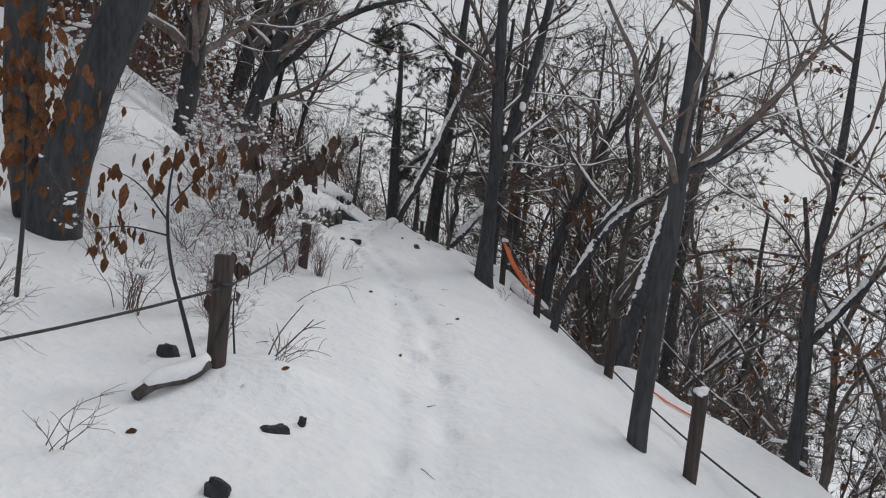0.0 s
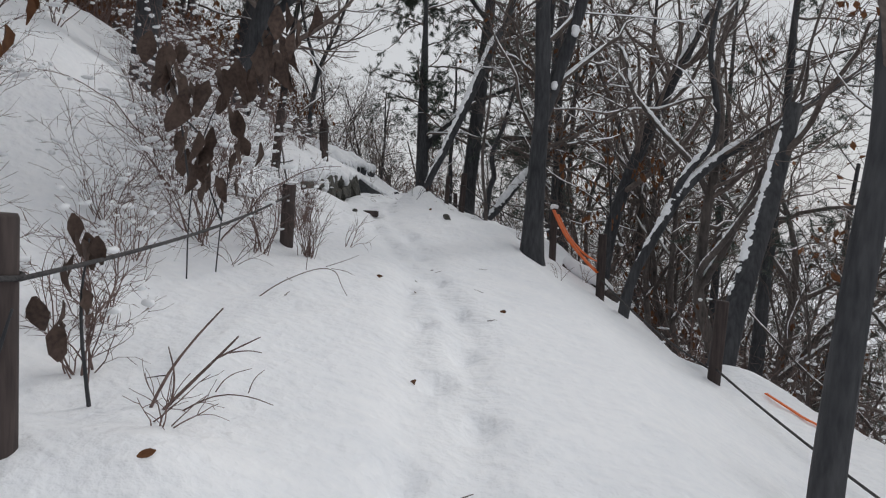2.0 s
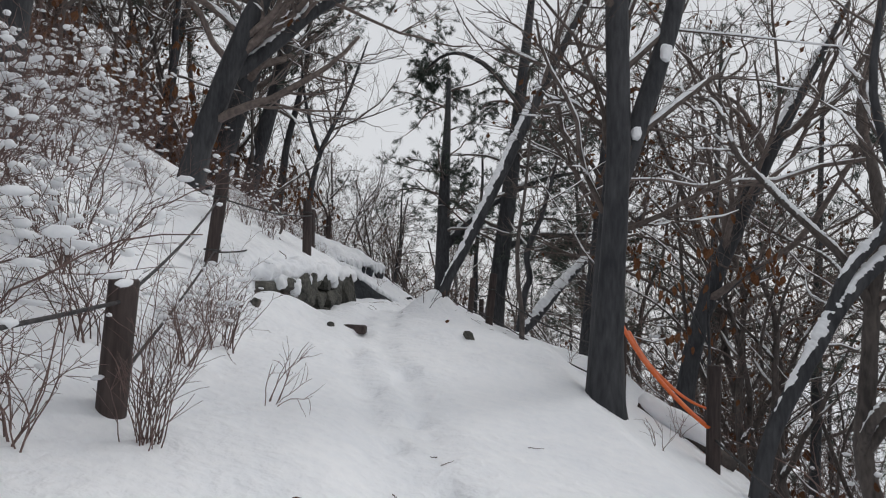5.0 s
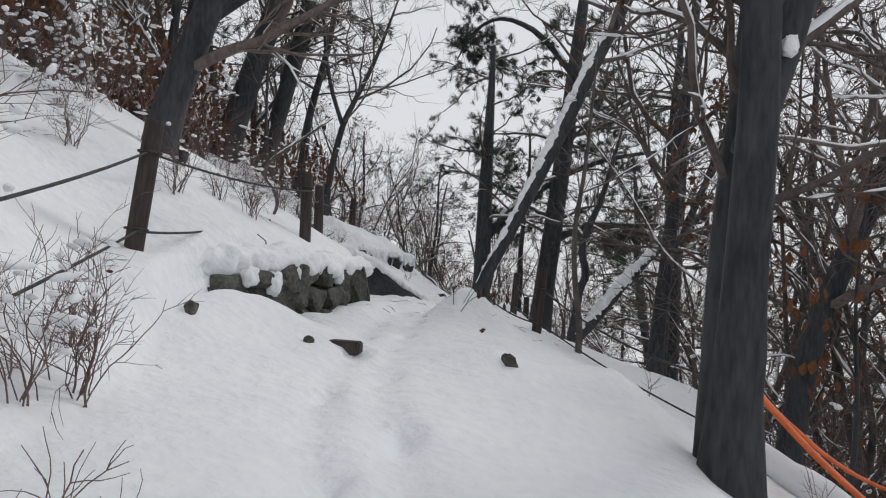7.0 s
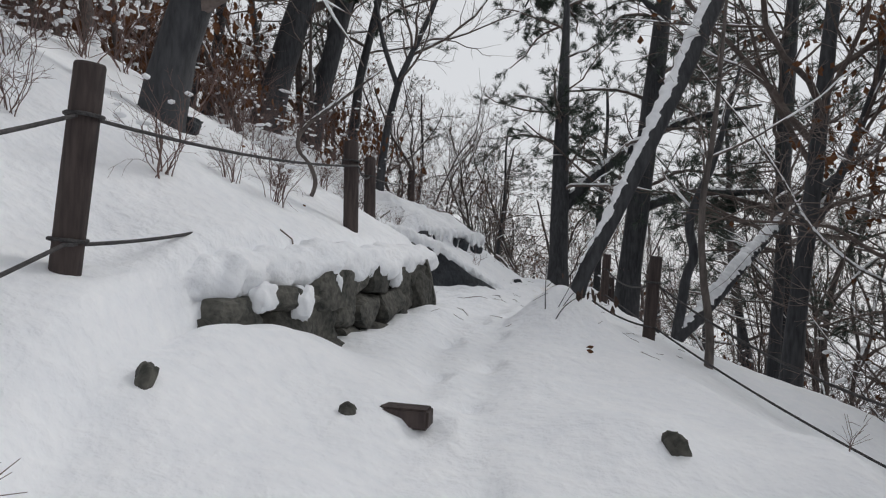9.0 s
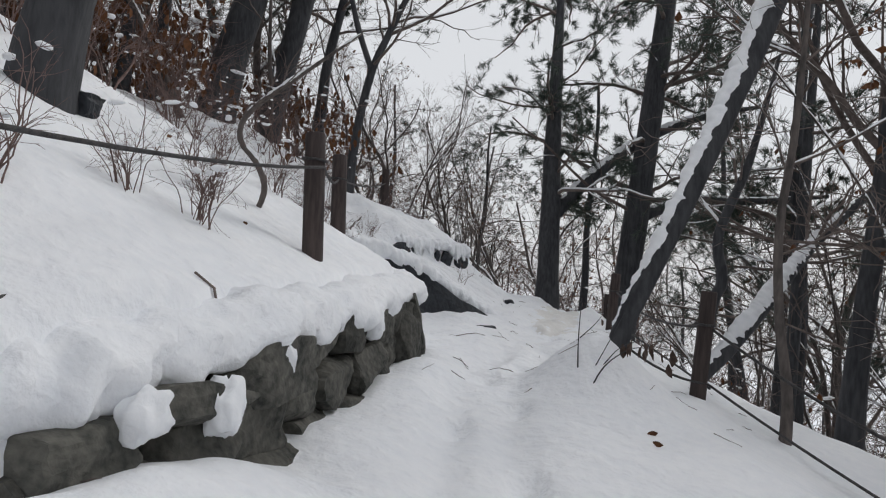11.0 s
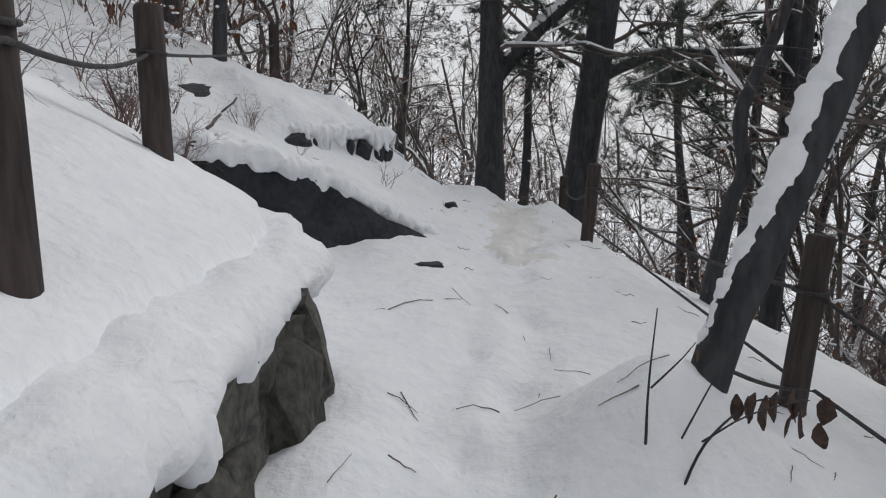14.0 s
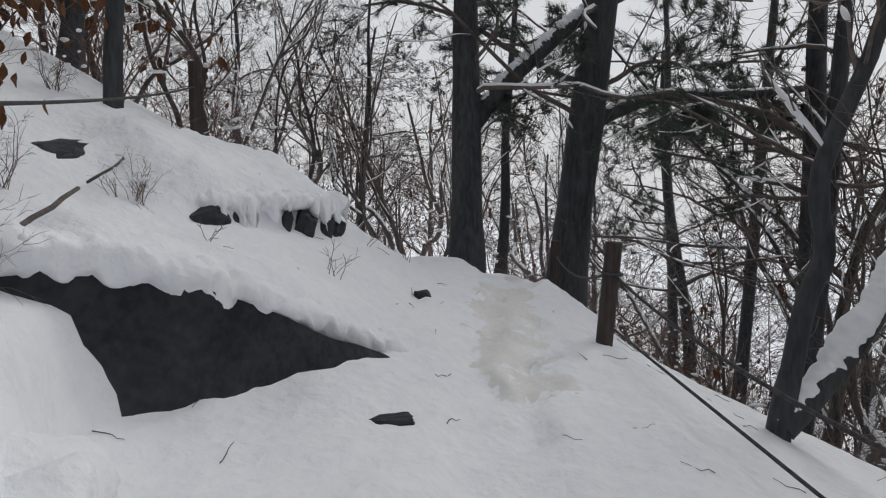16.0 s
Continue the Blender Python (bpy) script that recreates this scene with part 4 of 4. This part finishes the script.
# ---------------------------------------------------------------- shrubs, saplings, weeds
def shrub_rows(seed, n, h, spread, twigs=5, snow=0.3, r=0.007, leaves=0, leaf_size=0.08, bend=0.16):
    g = np.random.RandomState(seed)
    np.random.seed(seed)
    W, S, L = Soup(), Soup(), Soup()
    stems = []
    for _ in range(n):
        a = g.uniform(0, 2 * np.pi)
        d = np.array([np.cos(a) * spread * g.uniform(0.2, 1), np.sin(a) * spread * g.uniform(0.2, 1), 1.0])
        d /= np.linalg.norm(d)
        q, rr = limb(g, (g.normal(0, 0.05), g.normal(0, 0.05), -0.1), d, h * g.uniform(0.5, 1.1), r * g.uniform(0.6, 1.3), 10, bend, 0.0, 0.3)
        tube(W, q, rr, 4, 0, False)
        stems.append((q, rr, h))
    made = grow(g, stems, [(twigs, 0.35, 0.6, 0.7, 4), (3, 0.45, 0.7, 0.7, 2)], [], 0.0, 0.2, 0.25, 0.0022)
    for grp in made:
        for q, rr, _ in grp:
            tube(W, q, rr, 3, 0, False)
            if g.uniform() < snow * 0.25:
                k = g.randint(1, len(q))
                c = q[k]
                w = g.uniform(0.012, 0.035)
                e = g.normal(0, w, 3) * (1, 1, 0.2)
                tube(S, [c - e * 1.2, c - e * 0.6, c + e * 0.6, c + e * 1.2], [w * 0.3, w * 0.9, w, w * 0.3], 6, 0.15, True, 0.7)
            if leaves and g.uniform() < leaves:
                leaf(L, g, q[-1], leaf_size * g.uniform(0.7, 1.3))
    rows = [("bare_stem", W.mesh("bare_stem", SHRUB), "")]
    if S.n:
        rows.append(("snow", S.mesh("snow", SNOW_CAP), "small cushions of snow"))
    if L.n:
        rows.append(("leaves", L.mesh("leaves", LEAF), "withered brown leaves"))
    return rows


def shrubs():
    lab = "bare reddish-brown shrub dusted with snow on the bank"
    kinds = [shrub_rows(500, 20, 1.5, 0.75, 6, 1.3, 0.006), shrub_rows(501, 13, 1.2, 0.6, 5, 1.0, 0.006), shrub_rows(502, 12, 0.9, 0.8, 5, 0.4), shrub_rows(503, 6, 1.8, 0.75, 7, 0.35, 0.009, bend=0.26), shrub_rows(504, 6, 1.6, 0.8, 6, 0.35, 0.008, 0.1, bend=0.28), shrub_rows(505, 7, 1.6, 0.75, 6, 0.25, 0.008, 0.45, 0.1, bend=0.26)]
    first = {}

    def put(k, x, y, size=1.0, turn=0):
        m = pose(x, y, gz(x, y), 0, 0, turn)
        if k not in first:
            first[k] = plant("shrub", kinds[k], lab, "shrub", m, "shrubs of the bank")
            ob = first[k]
        else:
            ob = copy_thing(first[k], m)
        ob.scale = (size, size, size)

    for k, x, y, size, turn in ((0, -2.35, 8.9, 1.0, 0), (0, -2.9, 9.6, 1.05, 80), (1, -2.5, 7.9, 0.9, 150), (0, -3.3, 10.4, 1.1, 200), (1, -2.35, 10.3, 0.9, 30), (1, -3.0, 8.4, 1.0, 250), (0, -3.7, 11.4, 1.0, 300), (1, -3.0, 11.6, 0.9, 110),
                                (0, -2.9, 11.0, 0.95, 10), (1, -2.2, 11.6, 0.75, 60), (2, -2.1, 6.6, 0.9, 30), (2, -2.6, 6.0, 1.0, 90), (2, -1.95, 9.2, 0.9, 0), (1, -3.4, 7.2, 0.9, 0), (2, -1.75, 5.9, 0.8, 200),
                                (2, -3.62, 15.13, 0.8, 40), (2, -3.4, 16.3, 0.7, 100), (3, -4.25, 17.6, 0.55, 0), (2, -3.7, 17.0, 0.75, 220), (1, -4.9, 15.2, 0.8, 10), (0, -5.4, 14.5, 0.9, 50), (1, -4.7, 19.0, 0.7, 150),
                                (2, -4.0, 19.6, 0.8, 0), (2, -4.4, 20.3, 0.8, 80), (2, -3.9, 20.1, 0.6, 190), (3, -5.2, 21.2, 0.7, 60), (3, -5.3, 24.4, 0.9, 20), (3, -4.6, 25.2, 0.8, 100), (3, -5.0, 26.4, 1.0, 200), (1, -4.3, 25.6, 0.9, 0), (3, -6.2, 23.0, 1.0, 0), (3, -6.2, 20.6, 0.9, 75),
                                (0, -4.5, 13.2, 1.0, 130), (1, -5.6, 11.6, 1.1, 10), (0, -5.2, 10.0, 1.1, 70), (1, -4.6, 9.2, 1.0, 190), (0, -6.3, 17.6, 1.0, 15), (3, -5.6, 18.6, 0.9, 140), (2, -3.5, 3.4, 1.0, 0), (2, -3.0, 4.6, 0.9, 140), (2, -2.5, 12.3, 0.6, 40), (2, -2.2, 11.9, 0.9, 80), (2, -2.05, 10.9, 0.8, 10), (2, -4.6, 21.5, 0.55, 15), (2, -4.2, 22.3, 0.45, 95), (2, -5.3, 23.4, 0.6, 200), (2, -3.6, 16.0, 0.6, 300), (2, -4.3, 14.6, 0.7, 20), (2, -3.9, 18.4, 0.6, 110)):
        put(k, x, y, size, turn)
    g = np.random.RandomState(77)
    made = 0
    while made < 55:
        x, y = g.uniform(0.5, 12), g.uniform(3, 36)
        if x < edge_x(y) + g.uniform(2.6, 3.6) + (1.4 if y < 11 else 0):
            continue
        put(3 if g.uniform() < 0.6 else 4, x, y, g.uniform(1.0, 1.7), g.uniform(0, 360))
        made += 1
    made = 0
    while made < 60:
        x, y = g.uniform(1.5, 14), g.uniform(5, 40)
        if x < edge_x(y) + (4.4 if y < 11 else 2.8):
            continue
        put((3, 4, 4, 5)[g.randint(4)], x, y, g.uniform(1.2, 1.9), g.uniform(0, 360))
        made += 1
    made = 0
    while made < 44:
        x, y = g.uniform(-11, -6), g.uniform(12, 27)
        if x > bank_x(y) - 3.6:
            continue
        put(5, x, y, g.uniform(1.2, 1.9), g.uniform(0, 360))
        made += 1
    made = 0
    while made < 46:
        x, y = g.uniform(-10, -5), g.uniform(11, 29)
        if x > bank_x(y) - 3.0:
            continue
        put((3, 4, 5)[g.randint(3)], x, y, g.uniform(0.8, 1.3), g.uniform(0, 360))
        made += 1
    made = 0
    while made < 50:
        x, y = g.uniform(-9, 4), g.uniform(26.5, 36)
        if abs(x - trail_x(y)) < 1.2 and y < 30:
            continue
        put(3 if g.uniform() < 0.6 else 4, x, y, g.uniform(0.9, 1.5), g.uniform(0, 360))
        made += 1


shrubs()


def leafy_sapling(seed, base, paths, clusters, size, label, material, per=7, spread=0.08):
    """A thin crooked sapling that still holds bunches of dead leaves. paths, clusters: from the base, in metres."""
    g = np.random.RandomState(seed)
    x, y = base
    rows = []
    W = Soup()
    for pts, r in paths:
        q = np.array(pts, float)
        t = np.linspace(0, len(q) - 1, len(q) * 4)
        k = np.arange(len(q))
        p = np.stack([(np.interp(t - 0.3, k, q[:, c]) + np.interp(t, k, q[:, c]) + np.interp(t + 0.3, k, q[:, c])) / 3 for c in range(3)], 1)
        p[0], p[-1] = q[0], q[-1]
        tube(W, p, r * np.linspace(1, 0.35, len(p)), 7, 0.06)
    rows.append(("bare_stem", W.mesh("bare_stem", BARK), ""))
    ob = plant("sapling", rows, label, "sapling", pose(x, y, gz(x, y)))
    L = Soup()
    for c in clusters:
        for _ in range(per):
            leaf(L, g, np.array(c) + g.normal(0, spread, 3), size * g.uniform(0.7, 1.2), g.uniform(0.7, 0.97))
    o = part("leaves", L, material, ob, "curled dead brown leaves")
    o["kind"] = "stuff"
    return ob


leafy_sapling(610, (-2.1, 7.9), [([(0, 0, -0.1), (0.1, -0.2, 0.5), (0.35, -0.6, 1.0), (0.7, -1.0, 1.35), (1.15, -1.45, 1.6)], 0.006), ([(0.15, -0.3, 0.65), (0.2, -0.6, 1.2), (0.22, -0.85, 1.6)], 0.007), ([(0.35, -0.6, 1.0), (0.3, -1.1, 1.2), (0.5, -1.3, 1.3)], 0.006)],
              [(1.15, -1.45, 1.57), (1.1, -1.4, 1.4), (1.0, -1.3, 1.5), (0.75, -1.1, 1.35), (0.55, -0.9, 1.2), (0.2, -0.8, 1.55), (0.25, -0.85, 1.4), (0.5, -1.3, 1.25), (0.4, -0.7, 1.0), (0.35, -0.6, 0.8)], 0.19, "thin sapling hung with large dark dead leaves", LEAF_DARK, 5, 0.05)
leafy_sapling(611, (-2.0, 8.2), [([(0, 0, -0.1), (0.05, 0, 0.4), (0.15, -0.1, 0.8), (0.3, -0.2, 1.05)], 0.006), ([(0.05, 0, 0.4), (-0.1, 0.0, 0.8), (-0.3, 0.1, 1.1)], 0.008)], [(0.3, -0.2, 1.0), (0.12, -0.1, 0.75), (-0.3, 0.1, 1.05), (-0.15, 0.05, 0.85)], 0.17, "small sapling hung with large dark dead leaves", LEAF_DARK, 4, 0.06)
leafy_sapling(612, (-1.56, 4.82), [([(0, 0, -0.1), (-0.12, 0, 0.3), (-0.28, 0.05, 0.75), (-0.33, 0.1, 1.15), (-0.28, 0.1, 1.5)], 0.018), ([(-0.32, 0.1, 1.0), (-0.5, 0.05, 1.25), (-0.75, 0.0, 1.35)], 0.007), ([(-0.3, 0.1, 1.1), (-0.1, 0.1, 1.35), (0.0, 0.2, 1.45)], 0.007), ([(-0.31, 0.07, 0.9), (-0.6, 0.1, 0.95), (-0.85, 0.1, 0.9)], 0.007), ([(0.02, 0, 0.05), (0.1, 0.05, 0.3), (0.17, 0.05, 0.5)], 0.012)],
              [(-0.28, 0.1, 1.45), (-0.45, 0.05, 1.25), (-0.7, 0, 1.3), (-0.1, 0.1, 1.35), (0.0, 0.2, 1.4), (-0.6, 0.1, 0.92), (-0.8, 0.1, 0.88), (-0.35, 0.05, 1.3), (-0.95, 0.05, 1.1)], 0.1, "crooked oak sapling with brown withered leaves beside the post", LEAF, 10, 0.11)
leafy_sapling(613, (-1.55, 5.6), [([(0, 0, -0.1), (-0.05, 0, 0.4), (0.0, 0, 0.7)], 0.01)], [(-0.05, 0, 0.55), (-0.1, -0.05, 0.4), (0.02, 0, 0.7)], 0.14, "low sapling with dark dead leaves", LEAF_DARK, 4, 0.05)
leafy_sapling(614, (-3.3, 5.6), [([(0, 0, -0.1), (0.05, 0, 0.8), (0.0, 0.05, 1.5), (0.1, 0.1, 2.3)], 0.02), ([(0.03, 0, 1.0), (0.2, 0, 1.4), (0.35, 0.1, 1.5)], 0.008), ([(0.0, 0, 1.2), (-0.3, 0, 1.6)], 0.008)],
              [(0.0, 0, 1.6), (0.2, 0.0, 1.4), (0.1, 0.1, 1.9), (-0.2, 0, 1.5), (-0.1, 0, 1.2), (0.1, 0.0, 2.2), (0.3, 0.1, 1.6), (-0.3, 0, 1.8), (-0.1, 0, 1.9), (-0.2, 0.1, 1.05)], 0.12, "oak sapling thick with rusty brown leaves", LEAF, 24, 0.15)
leafy_sapling(615, (-1.3, 17.75), [([(0, 0, -0.05), (0.1, 0.1, 0.15), (0.3, 0.2, 0.28), (0.5, 0.25, 0.25)], 0.006), ([(0.1, 0.1, 0.15), (0.2, 0.0, 0.3), (0.35, 0.0, 0.35)], 0.004)], [(0.25, 0.18, 0.26), (0.4, 0.22, 0.26), (0.5, 0.25, 0.24), (0.3, 0.0, 0.33)], 0.1, "small oak seedling with a few curled brown leaves", LEAF_DARK, 3, 0.03)
leafy_sapling(616, (-1.37, 17.9), [([(0, 0, -0.05), (-0.01, 0, 0.2), (0.0, 0, 0.48)], 0.006), ([(0, 0, 0.2), (0.1, 0.02, 0.3), (0.14, 0.02, 0.36)], 0.004), ([(0.1, 0, -0.02), (0.22, 0.05, 0.22), (0.3, 0.05, 0.4)], 0.004)], [(0.14, 0.02, 0.34)], 0.04, "thin bare seedling standing in trail snow", LEAF_DARK, 1, 0.01)


def weed(seed, x, y, n, h, spread, label, lean=(0, 0)):
    g = np.random.RandomState(seed)
    s = Soup()
    for _ in range(n):
        d = np.array([g.normal(lean[0], spread), g.normal(lean[1], spread), 1.0])
        d /= np.linalg.norm(d)
        q, r = limb(g, (g.normal(0, 0.03), g.normal(0, 0.03), -0.04), d, h * g.uniform(0.5, 1.1), 0.0035, 7, 0.12, -0.05, 0.4)
        tube(s, q, r, 4, 0, False)
        for _ in range(3):
            k = g.randint(3, 7)
            q2, r2 = limb(g, q[k], side(g, (q[k] - q[k - 1]) / np.linalg.norm(q[k] - q[k - 1]), 0.6), h * 0.3, 0.002, 4, 0.15, -0.03, 0.5)
            tube(s, q2, r2, 3, 0, False)
    ob = tagged(new("weed", s.mesh("weed", SHRUB)), label, "weed", "dry weeds in the snow")
    ob.location = (x, y, gz(x, y))


weed(700, -1.18, 5.39, 7, 0.42, 0.5, "dry bent weed standing out of the snow", (0.5, 0))
weed(701, -1.43, 10.69, 7, 0.5, 0.5, "dry bent weed standing out of the snow", (0.4, 0))
weed(703, -1.6, 9.62, 30, 0.6, 0.12, "dry grass bunch drooping beside the post")
weed(704, -2.3, 3.1, 6, 0.6, 0.5, "dry branching weed over the snow", (0.5, 0.2))
weed(705, -1.9, 3.6, 5, 0.5, 0.5, "dry branching weed over the snow", (0.4, 0))
weed(706, -2.0, 8.6, 5, 0.6, 0.5, "dry branching weed over the snow", (0.5, -0.3))
weed(707, -2.2, 10.6, 6, 0.8, 0.5, "dry branching weed over the snow", (0.3, 0))
weed(708, -2.6, 12.2, 5, 0.6, 0.5, "dry branching weed over the snow", (0.4, 0))
weed(709, 1.9, 14.9, 6, 0.5, 0.5, "dry branching weed over the snow")
weed(710, 0.75, 16.3, 3, 0.5, 0.2, "dry stalks on the slope edge")
weed(711, 1.2, 12.6, 5, 0.45, 0.4, "dry stalks on the slope edge")
weed(712, -2.6, 24.9, 5, 0.4, 0.4, "dry stalks at the trail crest")
weed(713, -3.0, 22.9, 6, 0.3, 0.5, "dry stalks on the bank")
for k, (x, y, n, h) in enumerate(((-4.6, 20.9, 5, 0.35), (-4.3, 22.2, 4, 0.25), (-4.9, 21.6, 6, 0.45), (-3.7, 22.2, 3, 0.2), (-4.4, 23.6, 5, 0.4), (-2.9, 24.1, 4, 0.25), (-4.2, 19.9, 5, 0.4), (-3.9, 19.4, 4, 0.3))):
    weed(720 + k, x, y, n, h, 0.5, "dry stalks on the bank")


def stalks(base, paths, label):
    """Dry bent stalks out of the snow. paths: points from the base and the radius at the foot."""
    x, y = base
    p = Soup()
    for pts, r in paths:
        q = np.array(pts, float)
        t, k = np.linspace(0, len(q) - 1, len(q) * 4), np.arange(len(q))
        c = np.stack([(np.interp(t - 0.35, k, q[:, a]) + np.interp(t, k, q[:, a]) + np.interp(t + 0.35, k, q[:, a])) / 3 for a in range(3)], 1)
        tube(p, c, r * np.linspace(1, 0.45, len(c)), 5, 0.08)
    ob = tagged(new("weed", p.mesh("weed", SHRUB)), label, "weed", "dry weeds in the snow")
    ob.location = (x, y, gz(x, y))


stalks((-1.56, 7.78), [([(0, 0, -0.03), (0.15, 0.1, 0.09), (0.33, 0.2, 0.17), (0.45, 0.24, 0.2), (0.57, 0.15, 0.19), (0.62, 0.06, 0.1), (0.68, 0.02, 0.02)], 0.0045), ([(0.33, 0.2, 0.17), (0.38, 0.05, 0.32), (0.4, -0.07, 0.46)], 0.003), ([(0.45, 0.24, 0.2), (0.6, 0.3, 0.25), (0.72, 0.3, 0.3)], 0.003), ([(0.5, 0.22, 0.2), (0.62, 0.26, 0.18), (0.7, 0.2, 0.15)], 0.0025)], "long thin dead twig arching over the snow")
stalks((-1.3, 5.55), [([(0, 0, -0.05), (0.05, 0.1, 0.12), (0.13, 0.22, 0.26), (0.22, 0.33, 0.38)], 0.008), ([(0.03, 0.02, -0.05), (0.15, 0.08, 0.08), (0.26, 0.16, 0.2), (0.33, 0.2, 0.28)], 0.009), ([(0.24, 0.14, 0.18), (0.34, 0.2, 0.23), (0.42, 0.22, 0.27)], 0.005),
                       ([(0.27, 0.16, 0.2), (0.36, 0.2, 0.21), (0.43, 0.2, 0.2)], 0.004), ([(0.06, 0.1, -0.03), (0.08, 0.12, 0.1), (0.03, 0.15, 0.24)], 0.006), ([(0.12, 0.05, -0.03), (0.25, 0.1, 0.04), (0.38, 0.14, 0.03), (0.5, 0.16, -0.02)], 0.004), ([(0.25, 0.1, 0.04), (0.3, 0.12, 0.12), (0.4, 0.18, 0.14)], 0.003), ([(0.38, 0.14, 0.03), (0.4, 0.16, 0.1), (0.44, 0.2, 0.13)], 0.003)], "broken dead stalks sticking out of the snow")


def sticks():
    g = np.random.RandomState(91)

    def stick(x, y, a, length, r, lift=0.004):
        s = Soup()
        n = 6
        px, py = x + np.cos(a) * np.linspace(0, length, n), y + np.sin(a) * np.linspace(0, length, n)
        pz = [gz(u, v) + lift + 0.006 * g.uniform(0, 1) for u, v in zip(px, py)]
        tube(s, np.stack([px, py + g.normal(0, length * 0.03, n), pz], 1), r * np.linspace(1, 0.5, n), 5, 0.1)
        tagged(new("stick", s.mesh("stick", TWIG)), "thin dark fallen twig lying on snow", "stick", "fallen twigs on the snow")
    for _ in range(75):
        y = g.uniform(17.5, 24.5)
        x = g.uniform(float(bank_x(y)) - 1.4, 0.0)
        stick(x, y, g.uniform(0, 6.28), g.uniform(0.05, 0.2), g.uniform(0.0015, 0.0035))
    for _ in range(14):
        y = g.uniform(4, 16)
        stick(trail_x(y) + g.uniform(-1.6, 1.0), y, g.uniform(0, 6.28), g.uniform(0.04, 0.16), g.uniform(0.002, 0.004))
    for a, b, r in (((-3.9, 20.2, 2.16), (-4.22, 21.6, 2.33), 0.016), ((-4.3, 21.9, 2.34), (-4.6, 23.45, 2.62), 0.01)):
        p = Soup()
        tube(p, [np.array(a) + (np.array(b) - np.array(a)) * u + g.normal(0, 0.006, 3) for u in np.linspace(0, 1, 7)], r * np.linspace(1, 0.8, 7), 7, 0.08)
        tagged(new("stick", p.mesh("stick", BARK_HAZED)), "straight bare dead branch stuck in the snowy bank", "stick")
    stick(-2.5, 19.6, 0.8, 0.6, 0.004)
    stick(-3.0, 15.6, 0.4, 0.45, 0.006, 0.01)


sticks()


def fallen_leaves():
    g = np.random.RandomState(17)
    for x, y in ((-1.25, 4.7), (-1.0, 5.0), (-1.6, 3.9), (-0.9, 9.4), (-0.55, 9.5), (-3.4, 16.9), (-0.9, 17.2), (-0.95, 17.0), (-2.9, 13.2), (-4.6, 18.0), (-0.3, 6.8), (0.3, 8.9)):
        s = Soup()
        leaf(s, g, np.array([0, 0, 0.01]), 0.06, 0.15)
        ob = tagged(new("fallen_leaf", s.mesh("fallen_leaf", LEAF)), "curled brown fallen leaf on snow", "leaf", "fallen leaves")
        ob.location = (x, y, gz(x, y) + 0.01)


fallen_leaves()


def trodden():
    """The worn, icy tread where the trail tops out."""
    s = Soup()
    ys = np.linspace(21.2, 25.4, 80)
    us = np.linspace(-0.44, 0.44, 23)
    v = []
    for y in ys:
        w = min(1, 1.6 * math.sin(math.pi * (y - 21.2) / 4.2) + 0.25)
        xc = -1.6 + 0.05 * math.sin(y * 1.3)
        for u in us:
            x = xc + u * w * (1 + 0.3 * noise.noise(Vector((y * 2, u * 3, 0))))
            d = 0.012 - 0.05 * (abs(u) / 0.44) ** 3 + 0.022 * noise.noise(Vector((x * 5, y * 5, 2))) - 0.04 * (1 - w)
            v.append((x, y, gz(x, y) + d))
    n = len(us)
    s.put(v, [(i * n + j, i * n + j + 1, (i + 1) * n + j + 1, (i + 1) * n + j) for i in range(len(ys) - 1) for j in range(n - 1)])
    tagged(new("trodden_snow", s.mesh("trodden_snow", ICE)), "packed brownish icy snow where feet have trodden", "snow", kind="structure")


trodden()


leafy_sapling(617, (2.3, 15.6), [([(0, 0, -0.2), (0.1, 0, 0.9), (0.05, 0.05, 1.9), (0.2, 0.1, 3.2)], 0.025), ([(0.08, 0, 1.2), (-0.3, -0.1, 1.9), (-0.8, -0.3, 2.3)], 0.012), ([(0.06, 0, 1.6), (0.5, 0, 2.1), (0.9, 0.1, 2.3)], 0.012), ([(0.1, 0, 0.9), (-0.25, -0.2, 1.3)], 0.01)],
              [(-0.8, -0.3, 2.3), (-0.55, -0.2, 2.15), (-0.3, -0.1, 2.0), (0.1, 0.0, 2.3), (0.5, 0, 2.15), (0.9, 0.1, 2.3), (0.7, 0.0, 2.2), (-0.25, -0.2, 1.3), (0.1, 0.1, 1.5), (0.2, 0.1, 2.9)], 0.12, "young oak holding rusty leaves on the slope", LEAF, 9, 0.13)
leafy_sapling(618, (-5.0, 22.0), [([(0, 0, -0.1), (0.05, 0, 0.6), (0.0, 0.05, 1.1)], 0.012), ([(0.03, 0, 0.5), (0.3, 0, 0.8), (0.5, 0.1, 0.9)], 0.007), ([(0.03, 0, 0.4), (-0.3, 0, 0.7)], 0.007)],
              [(0.0, 0, 1.05), (0.3, 0, 0.8), (0.5, 0.1, 0.85), (-0.3, 0, 0.7), (0.1, 0.1, 0.7), (0.15, 0, 0.3)], 0.1, "low oak sapling with red-brown leaves on the bank", LEAF, 9, 0.13)


clump(CAPPED[0], 801, (0.04, 0, 0.88), (0.062, 0.062, 0.045))
clump(CAPPED[1], 802, (0, 0, 1.02), (0.066, 0.066, 0.05))
FORKED = bpy.data.objects["oak_tree.001"]
for k, (x, y, z, a) in enumerate(((0.1, -0.13, 2.02, 0.035), (0.22, -0.05, 2.5, 0.04), (0.5, 0.06, 3.3, 0.05))):
    clump(FORKED, 810 + k, (x, y, z), (a, a * 0.8, a * 1.4))
